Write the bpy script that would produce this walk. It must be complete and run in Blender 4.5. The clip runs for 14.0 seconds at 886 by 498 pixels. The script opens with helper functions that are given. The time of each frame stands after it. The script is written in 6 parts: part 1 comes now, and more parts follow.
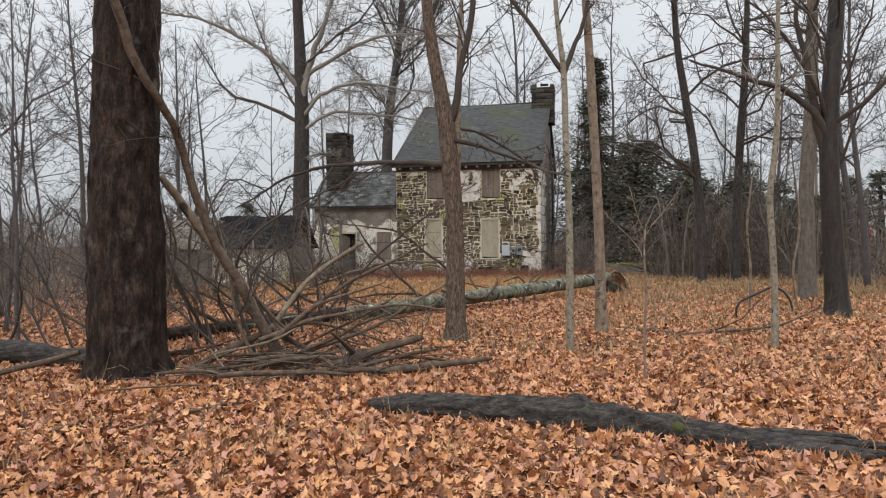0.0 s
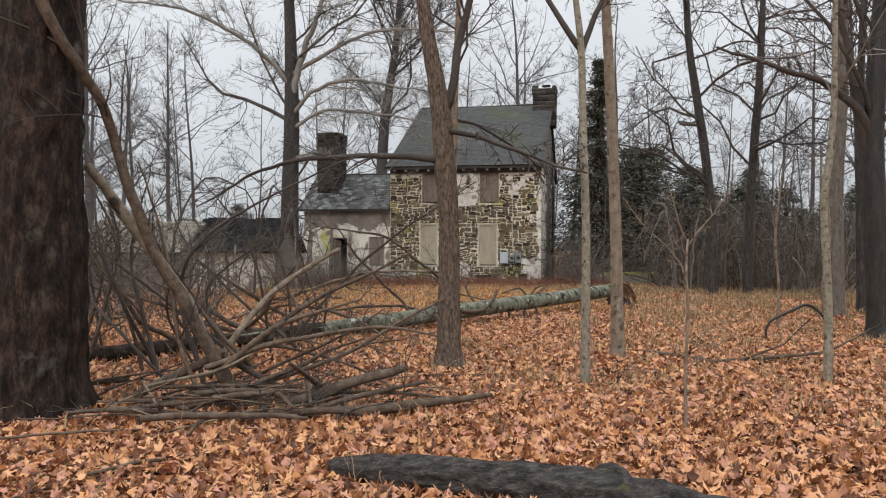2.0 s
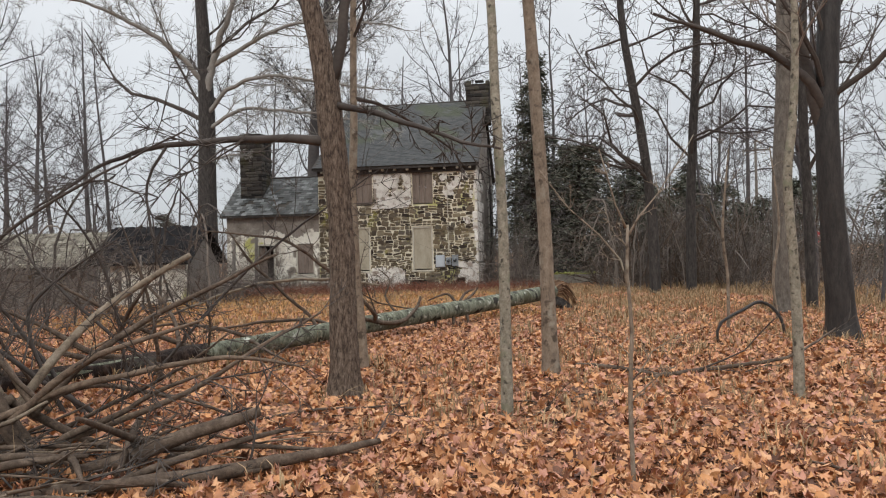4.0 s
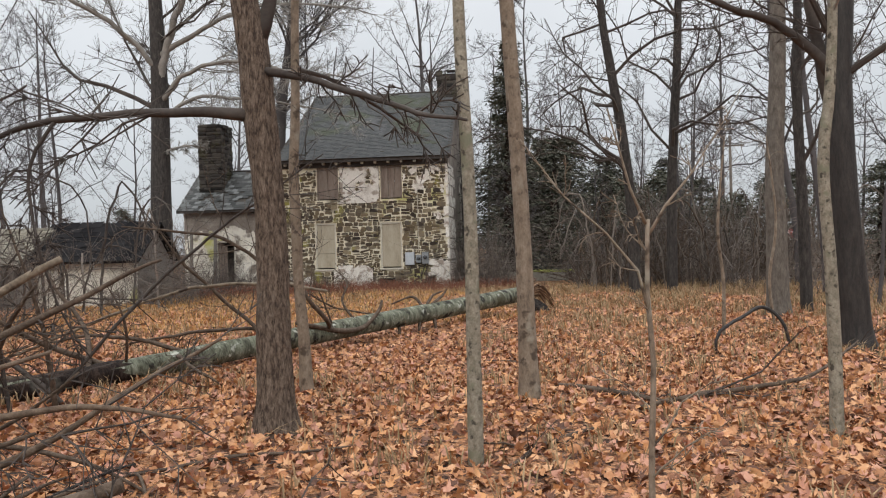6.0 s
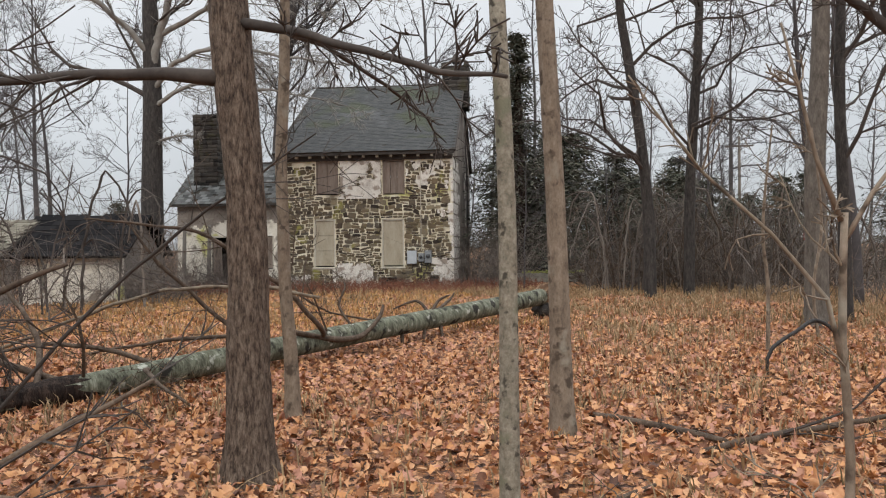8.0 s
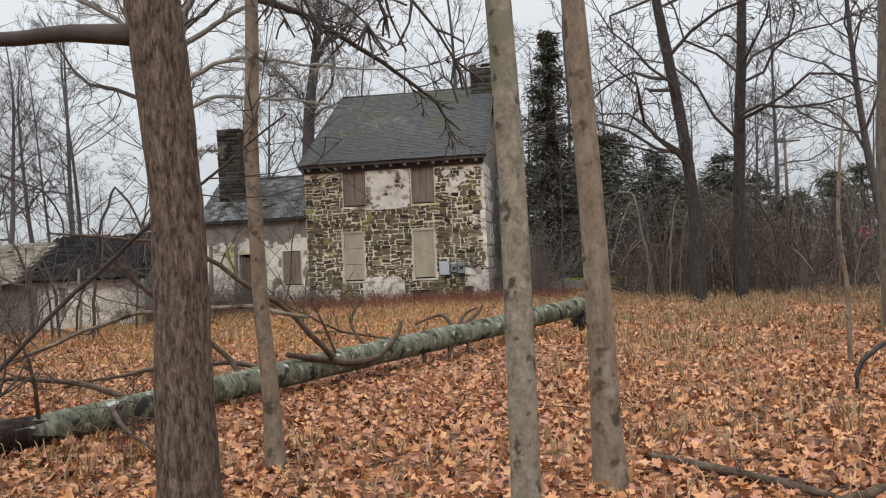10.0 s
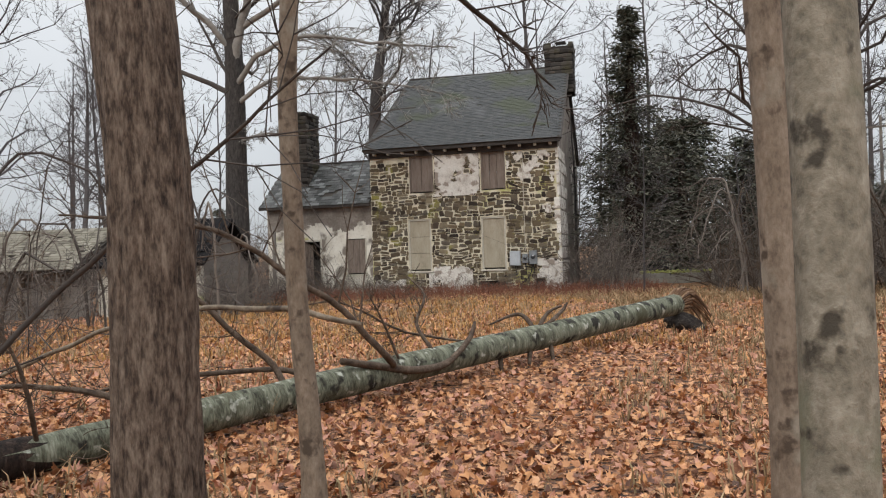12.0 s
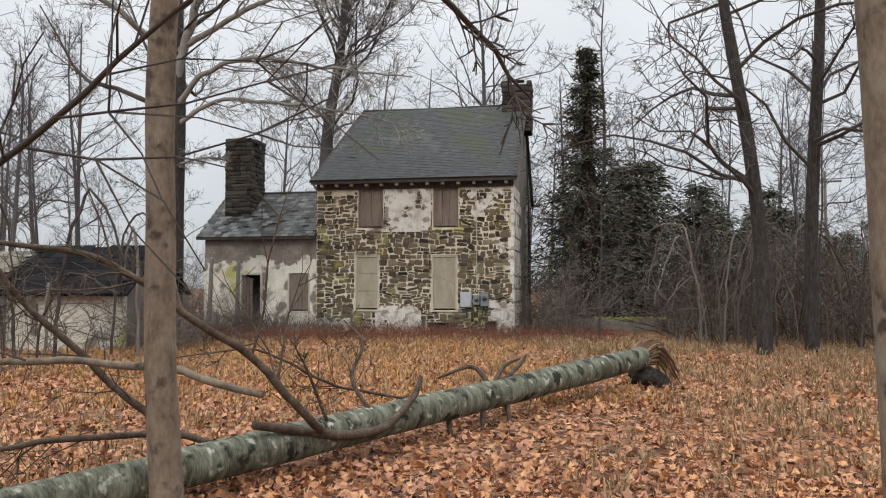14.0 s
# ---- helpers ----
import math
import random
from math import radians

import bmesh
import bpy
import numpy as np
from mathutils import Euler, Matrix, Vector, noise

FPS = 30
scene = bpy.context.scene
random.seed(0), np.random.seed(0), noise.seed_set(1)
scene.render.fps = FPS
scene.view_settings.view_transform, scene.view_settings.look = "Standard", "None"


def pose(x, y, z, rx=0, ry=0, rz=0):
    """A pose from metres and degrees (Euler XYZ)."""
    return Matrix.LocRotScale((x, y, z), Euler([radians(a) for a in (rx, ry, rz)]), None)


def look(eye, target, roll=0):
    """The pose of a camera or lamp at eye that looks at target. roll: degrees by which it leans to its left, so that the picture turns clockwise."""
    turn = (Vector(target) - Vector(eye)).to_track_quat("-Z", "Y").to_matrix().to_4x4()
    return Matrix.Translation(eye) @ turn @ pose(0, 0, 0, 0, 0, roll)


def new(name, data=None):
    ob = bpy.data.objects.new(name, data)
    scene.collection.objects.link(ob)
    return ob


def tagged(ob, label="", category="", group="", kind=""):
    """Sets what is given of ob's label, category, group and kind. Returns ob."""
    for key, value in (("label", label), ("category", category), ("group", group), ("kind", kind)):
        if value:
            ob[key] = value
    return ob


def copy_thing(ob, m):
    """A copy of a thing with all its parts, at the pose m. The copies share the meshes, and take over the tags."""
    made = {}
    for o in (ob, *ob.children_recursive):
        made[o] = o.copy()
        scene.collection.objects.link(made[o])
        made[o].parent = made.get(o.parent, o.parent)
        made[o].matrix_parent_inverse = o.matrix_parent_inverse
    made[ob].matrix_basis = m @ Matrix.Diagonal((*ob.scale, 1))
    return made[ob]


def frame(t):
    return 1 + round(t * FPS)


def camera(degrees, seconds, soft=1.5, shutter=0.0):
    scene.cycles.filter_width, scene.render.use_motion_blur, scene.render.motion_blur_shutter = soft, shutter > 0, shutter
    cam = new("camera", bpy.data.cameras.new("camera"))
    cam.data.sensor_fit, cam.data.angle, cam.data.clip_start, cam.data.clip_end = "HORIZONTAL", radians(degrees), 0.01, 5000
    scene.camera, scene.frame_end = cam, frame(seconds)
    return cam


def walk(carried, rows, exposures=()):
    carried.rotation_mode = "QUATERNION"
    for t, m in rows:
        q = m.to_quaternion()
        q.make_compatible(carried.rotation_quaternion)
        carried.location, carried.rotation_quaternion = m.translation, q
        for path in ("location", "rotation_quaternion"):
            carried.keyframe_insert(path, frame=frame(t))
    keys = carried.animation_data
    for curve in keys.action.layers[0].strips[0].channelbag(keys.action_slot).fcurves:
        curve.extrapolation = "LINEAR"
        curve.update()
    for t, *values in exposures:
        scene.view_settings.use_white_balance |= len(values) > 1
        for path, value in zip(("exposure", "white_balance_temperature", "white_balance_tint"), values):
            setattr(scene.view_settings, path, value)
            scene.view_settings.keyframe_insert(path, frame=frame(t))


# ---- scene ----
cam = camera(61.2, 14.0, soft=1.15)
PATH = [
    (0, (-0.043, 0.059, 1.491), (-0.039, 2.059, 1.476), -0.4),
    (0.5, (-0.09, 0.391, 1.515), (-0.053, 2.39, 1.518), 3.5),
    (1, (-0.113, 0.821, 1.499), (-0.06, 2.819, 1.444), 1.7),
    (1.5, (-0.099, 1.308, 1.496), (-0.137, 3.307, 1.448), 0.7),
    (2, (0.021, 1.728, 1.521), (0.034, 3.727, 1.521), 0.4),
    (2.5, (0.142, 2.145, 1.555), (0.204, 4.144, 1.581), -0.7),
    (3, (0.354, 2.562, 1.537), (0.398, 4.561, 1.566), -1.9),
    (3.5, (0.425, 3.036, 1.418), (0.531, 5.032, 1.458), -0.0),
    (4, (0.607, 3.473, 1.469), (0.765, 5.467, 1.481), -1.4),
    (6.5, (0.892, 5.312, 1.515), (1.124, 7.298, 1.507), -1.3),
    (7, (0.9, 5.687, 1.516), (1.017, 7.682, 1.436), -2.6),
    (7.5, (0.907, 6.044, 1.538), (1.039, 8.039, 1.475), -0.3),
    (8, (0.903, 6.281, 1.544), (1.130, 8.268, 1.538), -0.6),
    (10.5, (1.312, 7.942, 1.470), (1.408, 9.939, 1.498), -2.3),
    (11, (1.247, 8.330, 1.468), (1.318, 10.328, 1.478), -0.8),
    (11.5, (1.173, 8.722, 1.499), (1.204, 10.722, 1.497), -0.4),
    (12, (1.175, 9.040, 1.505), (1.123, 11.039, 1.509), -1.9),
    (12.5, (1.182, 9.364, 1.499), (1.141, 11.363, 1.532), -1.4),
    (13, (1.122, 9.657, 1.483), (1.102, 11.656, 1.535), -1.6),
    (13.5, (1.159, 9.996, 1.457), (1.069, 11.992, 1.551), -2.3),
    (14, (1.195, 10.304, 1.538), (1.278, 12.300, 1.642), 0.1),
]
walk(cam, [(t, look(eye, target, roll)) for t, eye, target, roll in PATH])

# ---- light: a bright overcast day ----
world = bpy.data.worlds.new("overcast_sky")
scene.world = world
world.use_nodes = True
wn, wl = world.node_tree.nodes, world.node_tree.links
wn.clear()
w_out = wn.new("ShaderNodeOutputWorld")
w_bg = wn.new("ShaderNodeBackground")
w_sky = wn.new("ShaderNodeTexSky")
w_sky.sky_type, w_sky.sun_disc = "NISHITA", False
w_sky.sun_elevation, w_sky.sun_rotation = radians(38), radians(200)
w_sky.air_density, w_sky.dust_density = 1.0, 3.0
w_dim = wn.new("ShaderNodeVectorMath")
w_dim.operation = "SCALE"
w_dim.inputs["Scale"].default_value = 0.08
wl.new(w_sky.outputs[0], w_dim.inputs[0])
w_co = wn.new("ShaderNodeTexCoord")
w_sep = wn.new("ShaderNodeSeparateXYZ")
wl.new(w_co.outputs["Generated"], w_sep.inputs[0])
w_ramp = wn.new("ShaderNodeValToRGB")          # an overcast dome: the zenith brighter than the horizon
w_ramp.color_ramp.elements[0].color = (0.50, 0.53, 0.56, 1)
w_ramp.color_ramp.elements[1].color = (2.42, 2.45, 2.5, 1)
w_mid = w_ramp.color_ramp.elements.new(0.4)
w_mid.color = (0.85, 0.875, 0.905, 1)
wl.new(w_sep.outputs["Z"], w_ramp.inputs[0])
w_noise = wn.new("ShaderNodeTexNoise")
w_noise.inputs["Scale"].default_value, w_noise.inputs["Detail"].default_value = 3.0, 5.0
wl.new(w_co.outputs["Generated"], w_noise.inputs["Vector"])
w_cloud = wn.new("ShaderNodeMapRange")
w_cloud.inputs["To Min"].default_value, w_cloud.inputs["To Max"].default_value = 0.86, 1.14
wl.new(w_noise.outputs[0], w_cloud.inputs["Value"])
w_mul = wn.new("ShaderNodeVectorMath")
w_mul.operation = "SCALE"
wl.new(w_ramp.outputs[0], w_mul.inputs[0])
wl.new(w_cloud.outputs[0], w_mul.inputs["Scale"])
w_mix = wn.new("ShaderNodeMix")
w_mix.data_type = "RGBA"
w_mix.inputs["Factor"].default_value = 0.9
wl.new(w_dim.outputs[0], w_mix.inputs["A"])
wl.new(w_mul.outputs[0], w_mix.inputs["B"])
wl.new(w_mix.outputs["Result"], w_bg.inputs["Color"])
wl.new(w_bg.outputs[0], w_out.inputs[0])
w_bg.inputs["Strength"].default_value = 1.0
sun = new("sun", bpy.data.lights.new("sun", "SUN"))
sun.data.energy, sun.data.angle, sun.data.color = 0.9, radians(20), (1.0, 0.96, 0.9)
sun.matrix_world = look((0, 0, 30), (0.34 * 20, 0.94 * 20, 30 - 15.6))
scene.view_settings.exposure = 0.16

# ---- materials ----
def material(name, stops, scale=(1, 1, 1), size=4.0, rough=0.85, bump=0.3, fine=40.0, metal=0.0, vary=None, spots=None, bump_dist=0.02, spec=0.3, detail=6.0, span=(0.32, 0.68), turn=None):
    """Two scales of noise over a colour ramp, with relief. vary: 'object' or 'island' tints each piece; spots: (colour, scale, amount)."""
    m = bpy.data.materials.new(name)
    m.use_nodes = True
    n, l = m.node_tree.nodes, m.node_tree.links
    b = n["Principled BSDF"]
    co, mp = n.new("ShaderNodeTexCoord"), n.new("ShaderNodeMapping")
    mp.inputs["Scale"].default_value = scale
    if turn is not None:                                # along an axis that lies at an angle
        mp.vector_type = "TEXTURE"
        mp.inputs["Rotation"].default_value = (0, 0, radians(turn))
        mp.inputs["Scale"].default_value = [1 / v for v in scale]
    l.new(co.outputs["Object"], mp.inputs[0])
    big, small = n.new("ShaderNodeTexNoise"), n.new("ShaderNodeTexNoise")
    for t, s, d in ((big, size, detail), (small, fine, 4.0)):
        t.inputs["Scale"].default_value, t.inputs["Detail"].default_value, t.inputs["Roughness"].default_value = s, d, 0.62
        l.new(mp.outputs[0], t.inputs["Vector"])
    mixv = n.new("ShaderNodeMix")
    mixv.inputs["Factor"].default_value = 0.35
    l.new(big.outputs[0], mixv.inputs["A"])
    l.new(small.outputs[0], mixv.inputs["B"])
    value = mixv.outputs["Result"]
    if vary:
        src = n.new("ShaderNodeObjectInfo" if vary == "object" else "ShaderNodeNewGeometry")
        rnd = src.outputs["Random" if vary == "object" else "Random Per Island"]
        add = n.new("ShaderNodeMix")
        add.inputs["Factor"].default_value = 0.72
        l.new(value, add.inputs["A"])
        l.new(rnd, add.inputs["B"])
        value = add.outputs["Result"]
    ramp = n.new("ShaderNodeValToRGB")
    lo, hi = (0.12, 0.88) if vary else span
    e = ramp.color_ramp.elements
    while len(e) < len(stops):
        e.new(0.5)
    for k, c in enumerate(stops):
        e[k].position = lo + (hi - lo) * k / max(1, len(stops) - 1)
        e[k].color = (*c, 1)
    l.new(value, ramp.inputs[0])
    colour = ramp.outputs[0]
    for c, s, amount in spots or ():
        sp, th, mx = n.new("ShaderNodeTexNoise"), n.new("ShaderNodeMapRange"), n.new("ShaderNodeMix")
        sp.inputs["Scale"].default_value, sp.inputs["Detail"].default_value = s, 5.0
        l.new(co.outputs["Object"], sp.inputs["Vector"])
        th.inputs["From Min"].default_value, th.inputs["From Max"].default_value = 0.62 - amount * 0.3, 0.70 - amount * 0.3
        l.new(sp.outputs[0], th.inputs["Value"])
        mx.data_type = "RGBA"
        l.new(th.outputs[0], mx.inputs["Factor"])
        l.new(colour, mx.inputs["A"])
        mx.inputs["B"].default_value = (*c, 1)
        colour = mx.outputs["Result"]
    l.new(colour, b.inputs["Base Color"])
    b.inputs["Roughness"].default_value, b.inputs["Metallic"].default_value, b.inputs["Specular IOR Level"].default_value = rough, metal, spec
    if bump:
        bp = n.new("ShaderNodeBump")
        bp.inputs["Strength"].default_value, bp.inputs["Distance"].default_value = bump, bump_dist
        l.new(mixv.outputs["Result"], bp.inputs["Height"])
        l.new(bp.outputs[0], b.inputs["Normal"])
    return m


LEAVES = [(0.05, 0.022, 0.014), (0.19, 0.076, 0.037), (0.42, 0.185, 0.075), (0.60, 0.335, 0.18), (0.55, 0.26, 0.10), (0.40, 0.185, 0.125), (0.50, 0.26, 0.17)]
M_LEAF = material("fallen_leaf", LEAVES, size=30, fine=120, rough=0.6, bump=0.3, vary="island", bump_dist=0.004, spec=0.4)
M_LEAF_ONE = material("fallen_leaf_single", LEAVES, size=30, fine=120, rough=0.6, bump=0.3, vary="object", bump_dist=0.004, spec=0.4)
M_STRAW = material("dry_grass", [(0.20, 0.135, 0.075), (0.36, 0.26, 0.15), (0.29, 0.18, 0.095), (0.19, 0.155, 0.08)], size=2, fine=20, rough=0.8, bump=0, vary="island")
M_GOLD = material("golden_grass", [(0.30, 0.155, 0.052), (0.54, 0.32, 0.115), (0.47, 0.245, 0.078), (0.40, 0.25, 0.125)], size=2, fine=20, rough=0.8, bump=0, vary="island")
M_WEED = material("dead_weed", [(0.10, 0.035, 0.022), (0.18, 0.065, 0.04), (0.22, 0.12, 0.075)], size=2, fine=20, bump=0, vary="island")
M_BARK_BROWN = material("ridged_brown_bark", [(0.014, 0.009, 0.007), (0.072, 0.05, 0.037), (0.155, 0.117, 0.089), (0.225, 0.178, 0.14)], scale=(1, 1, 0.27), size=46, fine=130, bump=0.9, bump_dist=0.02, span=(0.35, 0.67), detail=5.0)
M_BARK_DARK = material("wet_dark_bark", [(0.006, 0.0045, 0.004), (0.026, 0.017, 0.0135), (0.072, 0.049, 0.037)], scale=(1, 1, 0.35), size=13, fine=60, bump=1.0, bump_dist=0.03, rough=0.75, spec=0.15, span=(0.38, 0.64), spots=[((0.085, 0.078, 0.066), 3.0, 0.03)])
M_BARK_BLACK = material("black_wet_bark", [(0.01, 0.009, 0.009), (0.028, 0.024, 0.022), (0.05, 0.044, 0.04)], scale=(1, 1, 0.25), size=14, fine=50, bump=0.7, rough=0.6)
M_BARK_GREY = material("grey_lichen_bark", [(0.09, 0.08, 0.06), (0.22, 0.195, 0.15), (0.34, 0.31, 0.25)], scale=(1, 1, 0.8), size=22, fine=80, bump=0.7, bump_dist=0.012, spots=[((0.17, 0.165, 0.115), 6.0, 0.18), ((0.06, 0.052, 0.04), 18.0, 0.14)])
M_BARK_TAN = material("tan_smooth_bark", [(0.09, 0.066, 0.048), (0.20, 0.155, 0.115), (0.30, 0.245, 0.19)], scale=(1, 1, 0.5), size=14, fine=70, bump=0.7, bump_dist=0.015, spots=[((0.075, 0.055, 0.04), 9.0, 0.1), ((0.27, 0.24, 0.19), 4.0, 0.06)])
M_TWIG = material("bare_twigs", [(0.035, 0.028, 0.025), (0.09, 0.075, 0.065)], size=1.5, fine=20, bump=0)
M_TWIG_PALE = material("pale_bare_limbs", [(0.14, 0.13, 0.115), (0.30, 0.285, 0.26)], size=3, fine=20, bump=0.2)
M_WOOD_FAR = material("far_bare_wood", [(0.055, 0.05, 0.052), (0.105, 0.096, 0.097)], size=0.8, fine=8, bump=0)
M_BRUSH = material("grey_brush", [(0.055, 0.046, 0.041), (0.13, 0.11, 0.096), (0.20, 0.17, 0.145)], size=1, fine=12, bump=0, vary="island")
M_BIRCH = material("pale_green_log_bark", [(0.02, 0.019, 0.014), (0.08, 0.083, 0.058), (0.17, 0.178, 0.13), (0.29, 0.302, 0.24)], scale=(3.2, 0.8, 0.8), size=4.5, fine=26, bump=0.9, bump_dist=0.02, span=(0.33, 0.66), turn=48.9, spots=[((0.022, 0.02, 0.016), 6.0, 0.2), ((0.43, 0.44, 0.38), 9.0, 0.05), ((0.075, 0.075, 0.045), 1.6, 0.16)])
M_ROT = material("rotten_black_wood", [(0.004, 0.0035, 0.0035), (0.017, 0.014, 0.013), (0.055, 0.048, 0.043), (0.13, 0.115, 0.10)], scale=(0.3, 1, 1), size=24, fine=80, bump=1.0, bump_dist=0.03, rough=0.7, spec=0.25)
M_MOSS = material("moss", [(0.022, 0.026, 0.009), (0.075, 0.08, 0.022)], size=30, fine=90, bump=0.6)
M_DEADWOOD = material("weathered_dead_wood", [(0.028, 0.019, 0.014), (0.085, 0.06, 0.043), (0.17, 0.13, 0.098)], size=12, fine=60, bump=0.6)
M_PALEWOOD = material("barkless_pale_branch", [(0.07, 0.052, 0.038), (0.185, 0.145, 0.105), (0.30, 0.25, 0.19)], size=9, fine=60, bump=0.5, spots=[((0.05, 0.036, 0.028), 5.0, 0.24)])
M_STICK = material("brown_dead_stick", [(0.045, 0.03, 0.022), (0.125, 0.088, 0.062), (0.21, 0.16, 0.12)], size=12, fine=60, bump=0.6)
M_BARK_DUSK = material("dark_grey_ridged_bark", [(0.012, 0.0105, 0.01), (0.042, 0.037, 0.034), (0.088, 0.078, 0.07)], scale=(1, 1, 0.3), size=16, fine=60, bump=0.8, bump_dist=0.02)
M_BARK_DULL = material("dull_grey_bark", [(0.05, 0.043, 0.036), (0.12, 0.104, 0.088), (0.19, 0.168, 0.143)], scale=(1, 1, 0.35), size=14, fine=60, bump=0.7, bump_dist=0.02)
M_ASH = material("dark_grey_bark", [(0.03, 0.027, 0.027), (0.075, 0.068, 0.066)], size=1.0, fine=9, bump=0.2)
M_SPLINTER = material("splintered_wood", [(0.06, 0.032, 0.018), (0.16, 0.09, 0.05), (0.27, 0.18, 0.11)], size=20, fine=90, bump=0.5, vary="island")
M_NEEDLE = material("evergreen_needles", [(0.022, 0.026, 0.019), (0.058, 0.064, 0.045), (0.105, 0.105, 0.078), (0.14, 0.13, 0.10)], size=0.9, fine=10, bump=0, vary="island", rough=0.85)
STONES = [(0.022, 0.017, 0.014), (0.065, 0.048, 0.035), (0.11, 0.085, 0.052), (0.165, 0.125, 0.078), (0.085, 0.073, 0.06), (0.27, 0.22, 0.14)]
M_STONE = material("fieldstone", STONES, size=6, fine=40, bump=0.6, vary="object", spots=[((0.26, 0.24, 0.07), 1.3, 0.12)])
M_STONE_REST = material("fieldstone_rest", STONES, size=6, fine=40, bump=0.6, vary="island", spots=[((0.26, 0.24, 0.07), 1.3, 0.12)])
M_MORTAR = material("lime_mortar", [(0.42, 0.37, 0.27), (0.66, 0.61, 0.48), (0.79, 0.75, 0.63)], size=2.2, fine=30, bump=0.5, spots=[((0.16, 0.13, 0.09), 1.1, 0.24), ((0.42, 0.40, 0.16), 0.7, 0.1)])
M_PLASTER = material("peeling_white_plaster", [(0.36, 0.32, 0.28), (0.64, 0.61, 0.56), (0.80, 0.78, 0.73)], size=1.6, fine=18, bump=0.3, spots=[((0.30, 0.25, 0.21), 3.6, 0.3)])
M_STUCCO = material("stained_stucco", [(0.42, 0.38, 0.31), (0.68, 0.645, 0.565), (0.79, 0.765, 0.69)], size=1.4, fine=14, bump=0.3, spots=[((0.46, 0.45, 0.16), 0.8, 0.06), ((0.22, 0.19, 0.16), 1.5, 0.2)])
M_GREY_WALL = material("mottled_grey_wall", [(0.12, 0.10, 0.085), (0.22, 0.19, 0.165), (0.36, 0.33, 0.29)], size=1.4, fine=16, bump=0.4)
M_PLY = material("weathered_plywood", [(0.24, 0.21, 0.155), (0.35, 0.31, 0.235), (0.42, 0.38, 0.30)], scale=(1, 1, 0.3), size=4, fine=30, bump=0.2)
M_BOARD = material("brown_boarding", [(0.11, 0.085, 0.07), (0.19, 0.15, 0.125), (0.25, 0.21, 0.18)], scale=(1, 1, 0.15), size=9, fine=40, bump=0.4)
M_TRIM = material("grey_white_trim", [(0.38, 0.35, 0.29), (0.60, 0.57, 0.49)], size=3, fine=30, bump=0.2)
M_DARKTRIM = material("dark_cornice", [(0.03, 0.027, 0.025), (0.075, 0.066, 0.06)], size=4, fine=30, bump=0.2)
SLATES = [(0.036, 0.038, 0.04), (0.046, 0.049, 0.05), (0.054, 0.057, 0.057), (0.066, 0.068, 0.066)]
M_SLATE = material("roof_shingle", SLATES, size=2, fine=20, bump=0.3, vary="object", rough=0.7, spots=[((0.05, 0.058, 0.036), 0.45, 0.25), ((0.082, 0.086, 0.088), 0.7, 0.12)])
M_SLATE_REST = material("roof_shingle_rest", SLATES, size=2, fine=20, bump=0.3, vary="island", rough=0.7, spots=[((0.05, 0.058, 0.036), 0.45, 0.25), ((0.082, 0.086, 0.088), 0.7, 0.12)])
SLATE_W = [(0.028, 0.029, 0.029), (0.05, 0.052, 0.05), (0.085, 0.088, 0.085), (0.18, 0.19, 0.19)]
M_SLATE_WING = material("loose_slate", SLATE_W, size=2, fine=20, bump=0.3, vary="object", rough=0.6)
M_DECK = material("roof_boards", [(0.03, 0.026, 0.022), (0.07, 0.06, 0.05)], size=3, fine=30, bump=0.3)
M_CHIMNEY = material("sooty_chimney_stone", [(0.013, 0.012, 0.011), (0.032, 0.028, 0.025), (0.056, 0.05, 0.044), (0.085, 0.075, 0.063)], size=3, fine=25, bump=0.9, vary="island", spots=[((0.055, 0.05, 0.03), 1.5, 0.2)])
M_INSIDE = material("dark_interior", [(0.03, 0.026, 0.022), (0.06, 0.05, 0.045)], size=2, fine=20)
M_METAL = material("galvanised_box", [(0.36, 0.39, 0.42), (0.50, 0.54, 0.58)], size=3, fine=30, rough=0.5, metal=0.3, bump=0.05)
M_METER = material("grey_meter", [(0.18, 0.20, 0.21), (0.28, 0.30, 0.32)], size=6, fine=30, rough=0.4, metal=0.3, bump=0.05)
M_GLASS = material("dark_meter_glass", [(0.03, 0.035, 0.04), (0.05, 0.055, 0.06)], size=6, fine=30, rough=0.1, bump=0, spec=0.8)
M_CABLE = material("black_cable", [(0.02, 0.02, 0.02), (0.04, 0.04, 0.04)], bump=0)
M_PALE_SHINGLE = material("pale_shingle", [(0.10, 0.088, 0.068), (0.175, 0.16, 0.125), (0.24, 0.225, 0.18)], size=2, fine=30, vary="island", bump=0.3)
M_DARK_ROOF = material("dark_roof_felt", [(0.009, 0.009, 0.01), (0.022, 0.021, 0.022)], size=2, fine=30, vary="island", bump=0.3, rough=0.95, spec=0.06)
M_SHED_BOARD = material("grey_shed_board", [(0.08, 0.072, 0.064), (0.17, 0.155, 0.14), (0.26, 0.24, 0.22)], scale=(1, 1, 0.2), size=6, fine=30, vary="island", bump=0.3)
M_RED = material("red_sign_paint", [(0.45, 0.02, 0.03), (0.55, 0.03, 0.04)], bump=0, rough=0.4)
M_WHITE = material("white_sign_paint", [(0.75, 0.75, 0.75), (0.82, 0.82, 0.82)], bump=0, rough=0.4)
M_POLE = material("utility_pole_wood", [(0.10, 0.085, 0.07), (0.18, 0.155, 0.13)], scale=(1, 1, 0.2), size=6, bump=0.2)
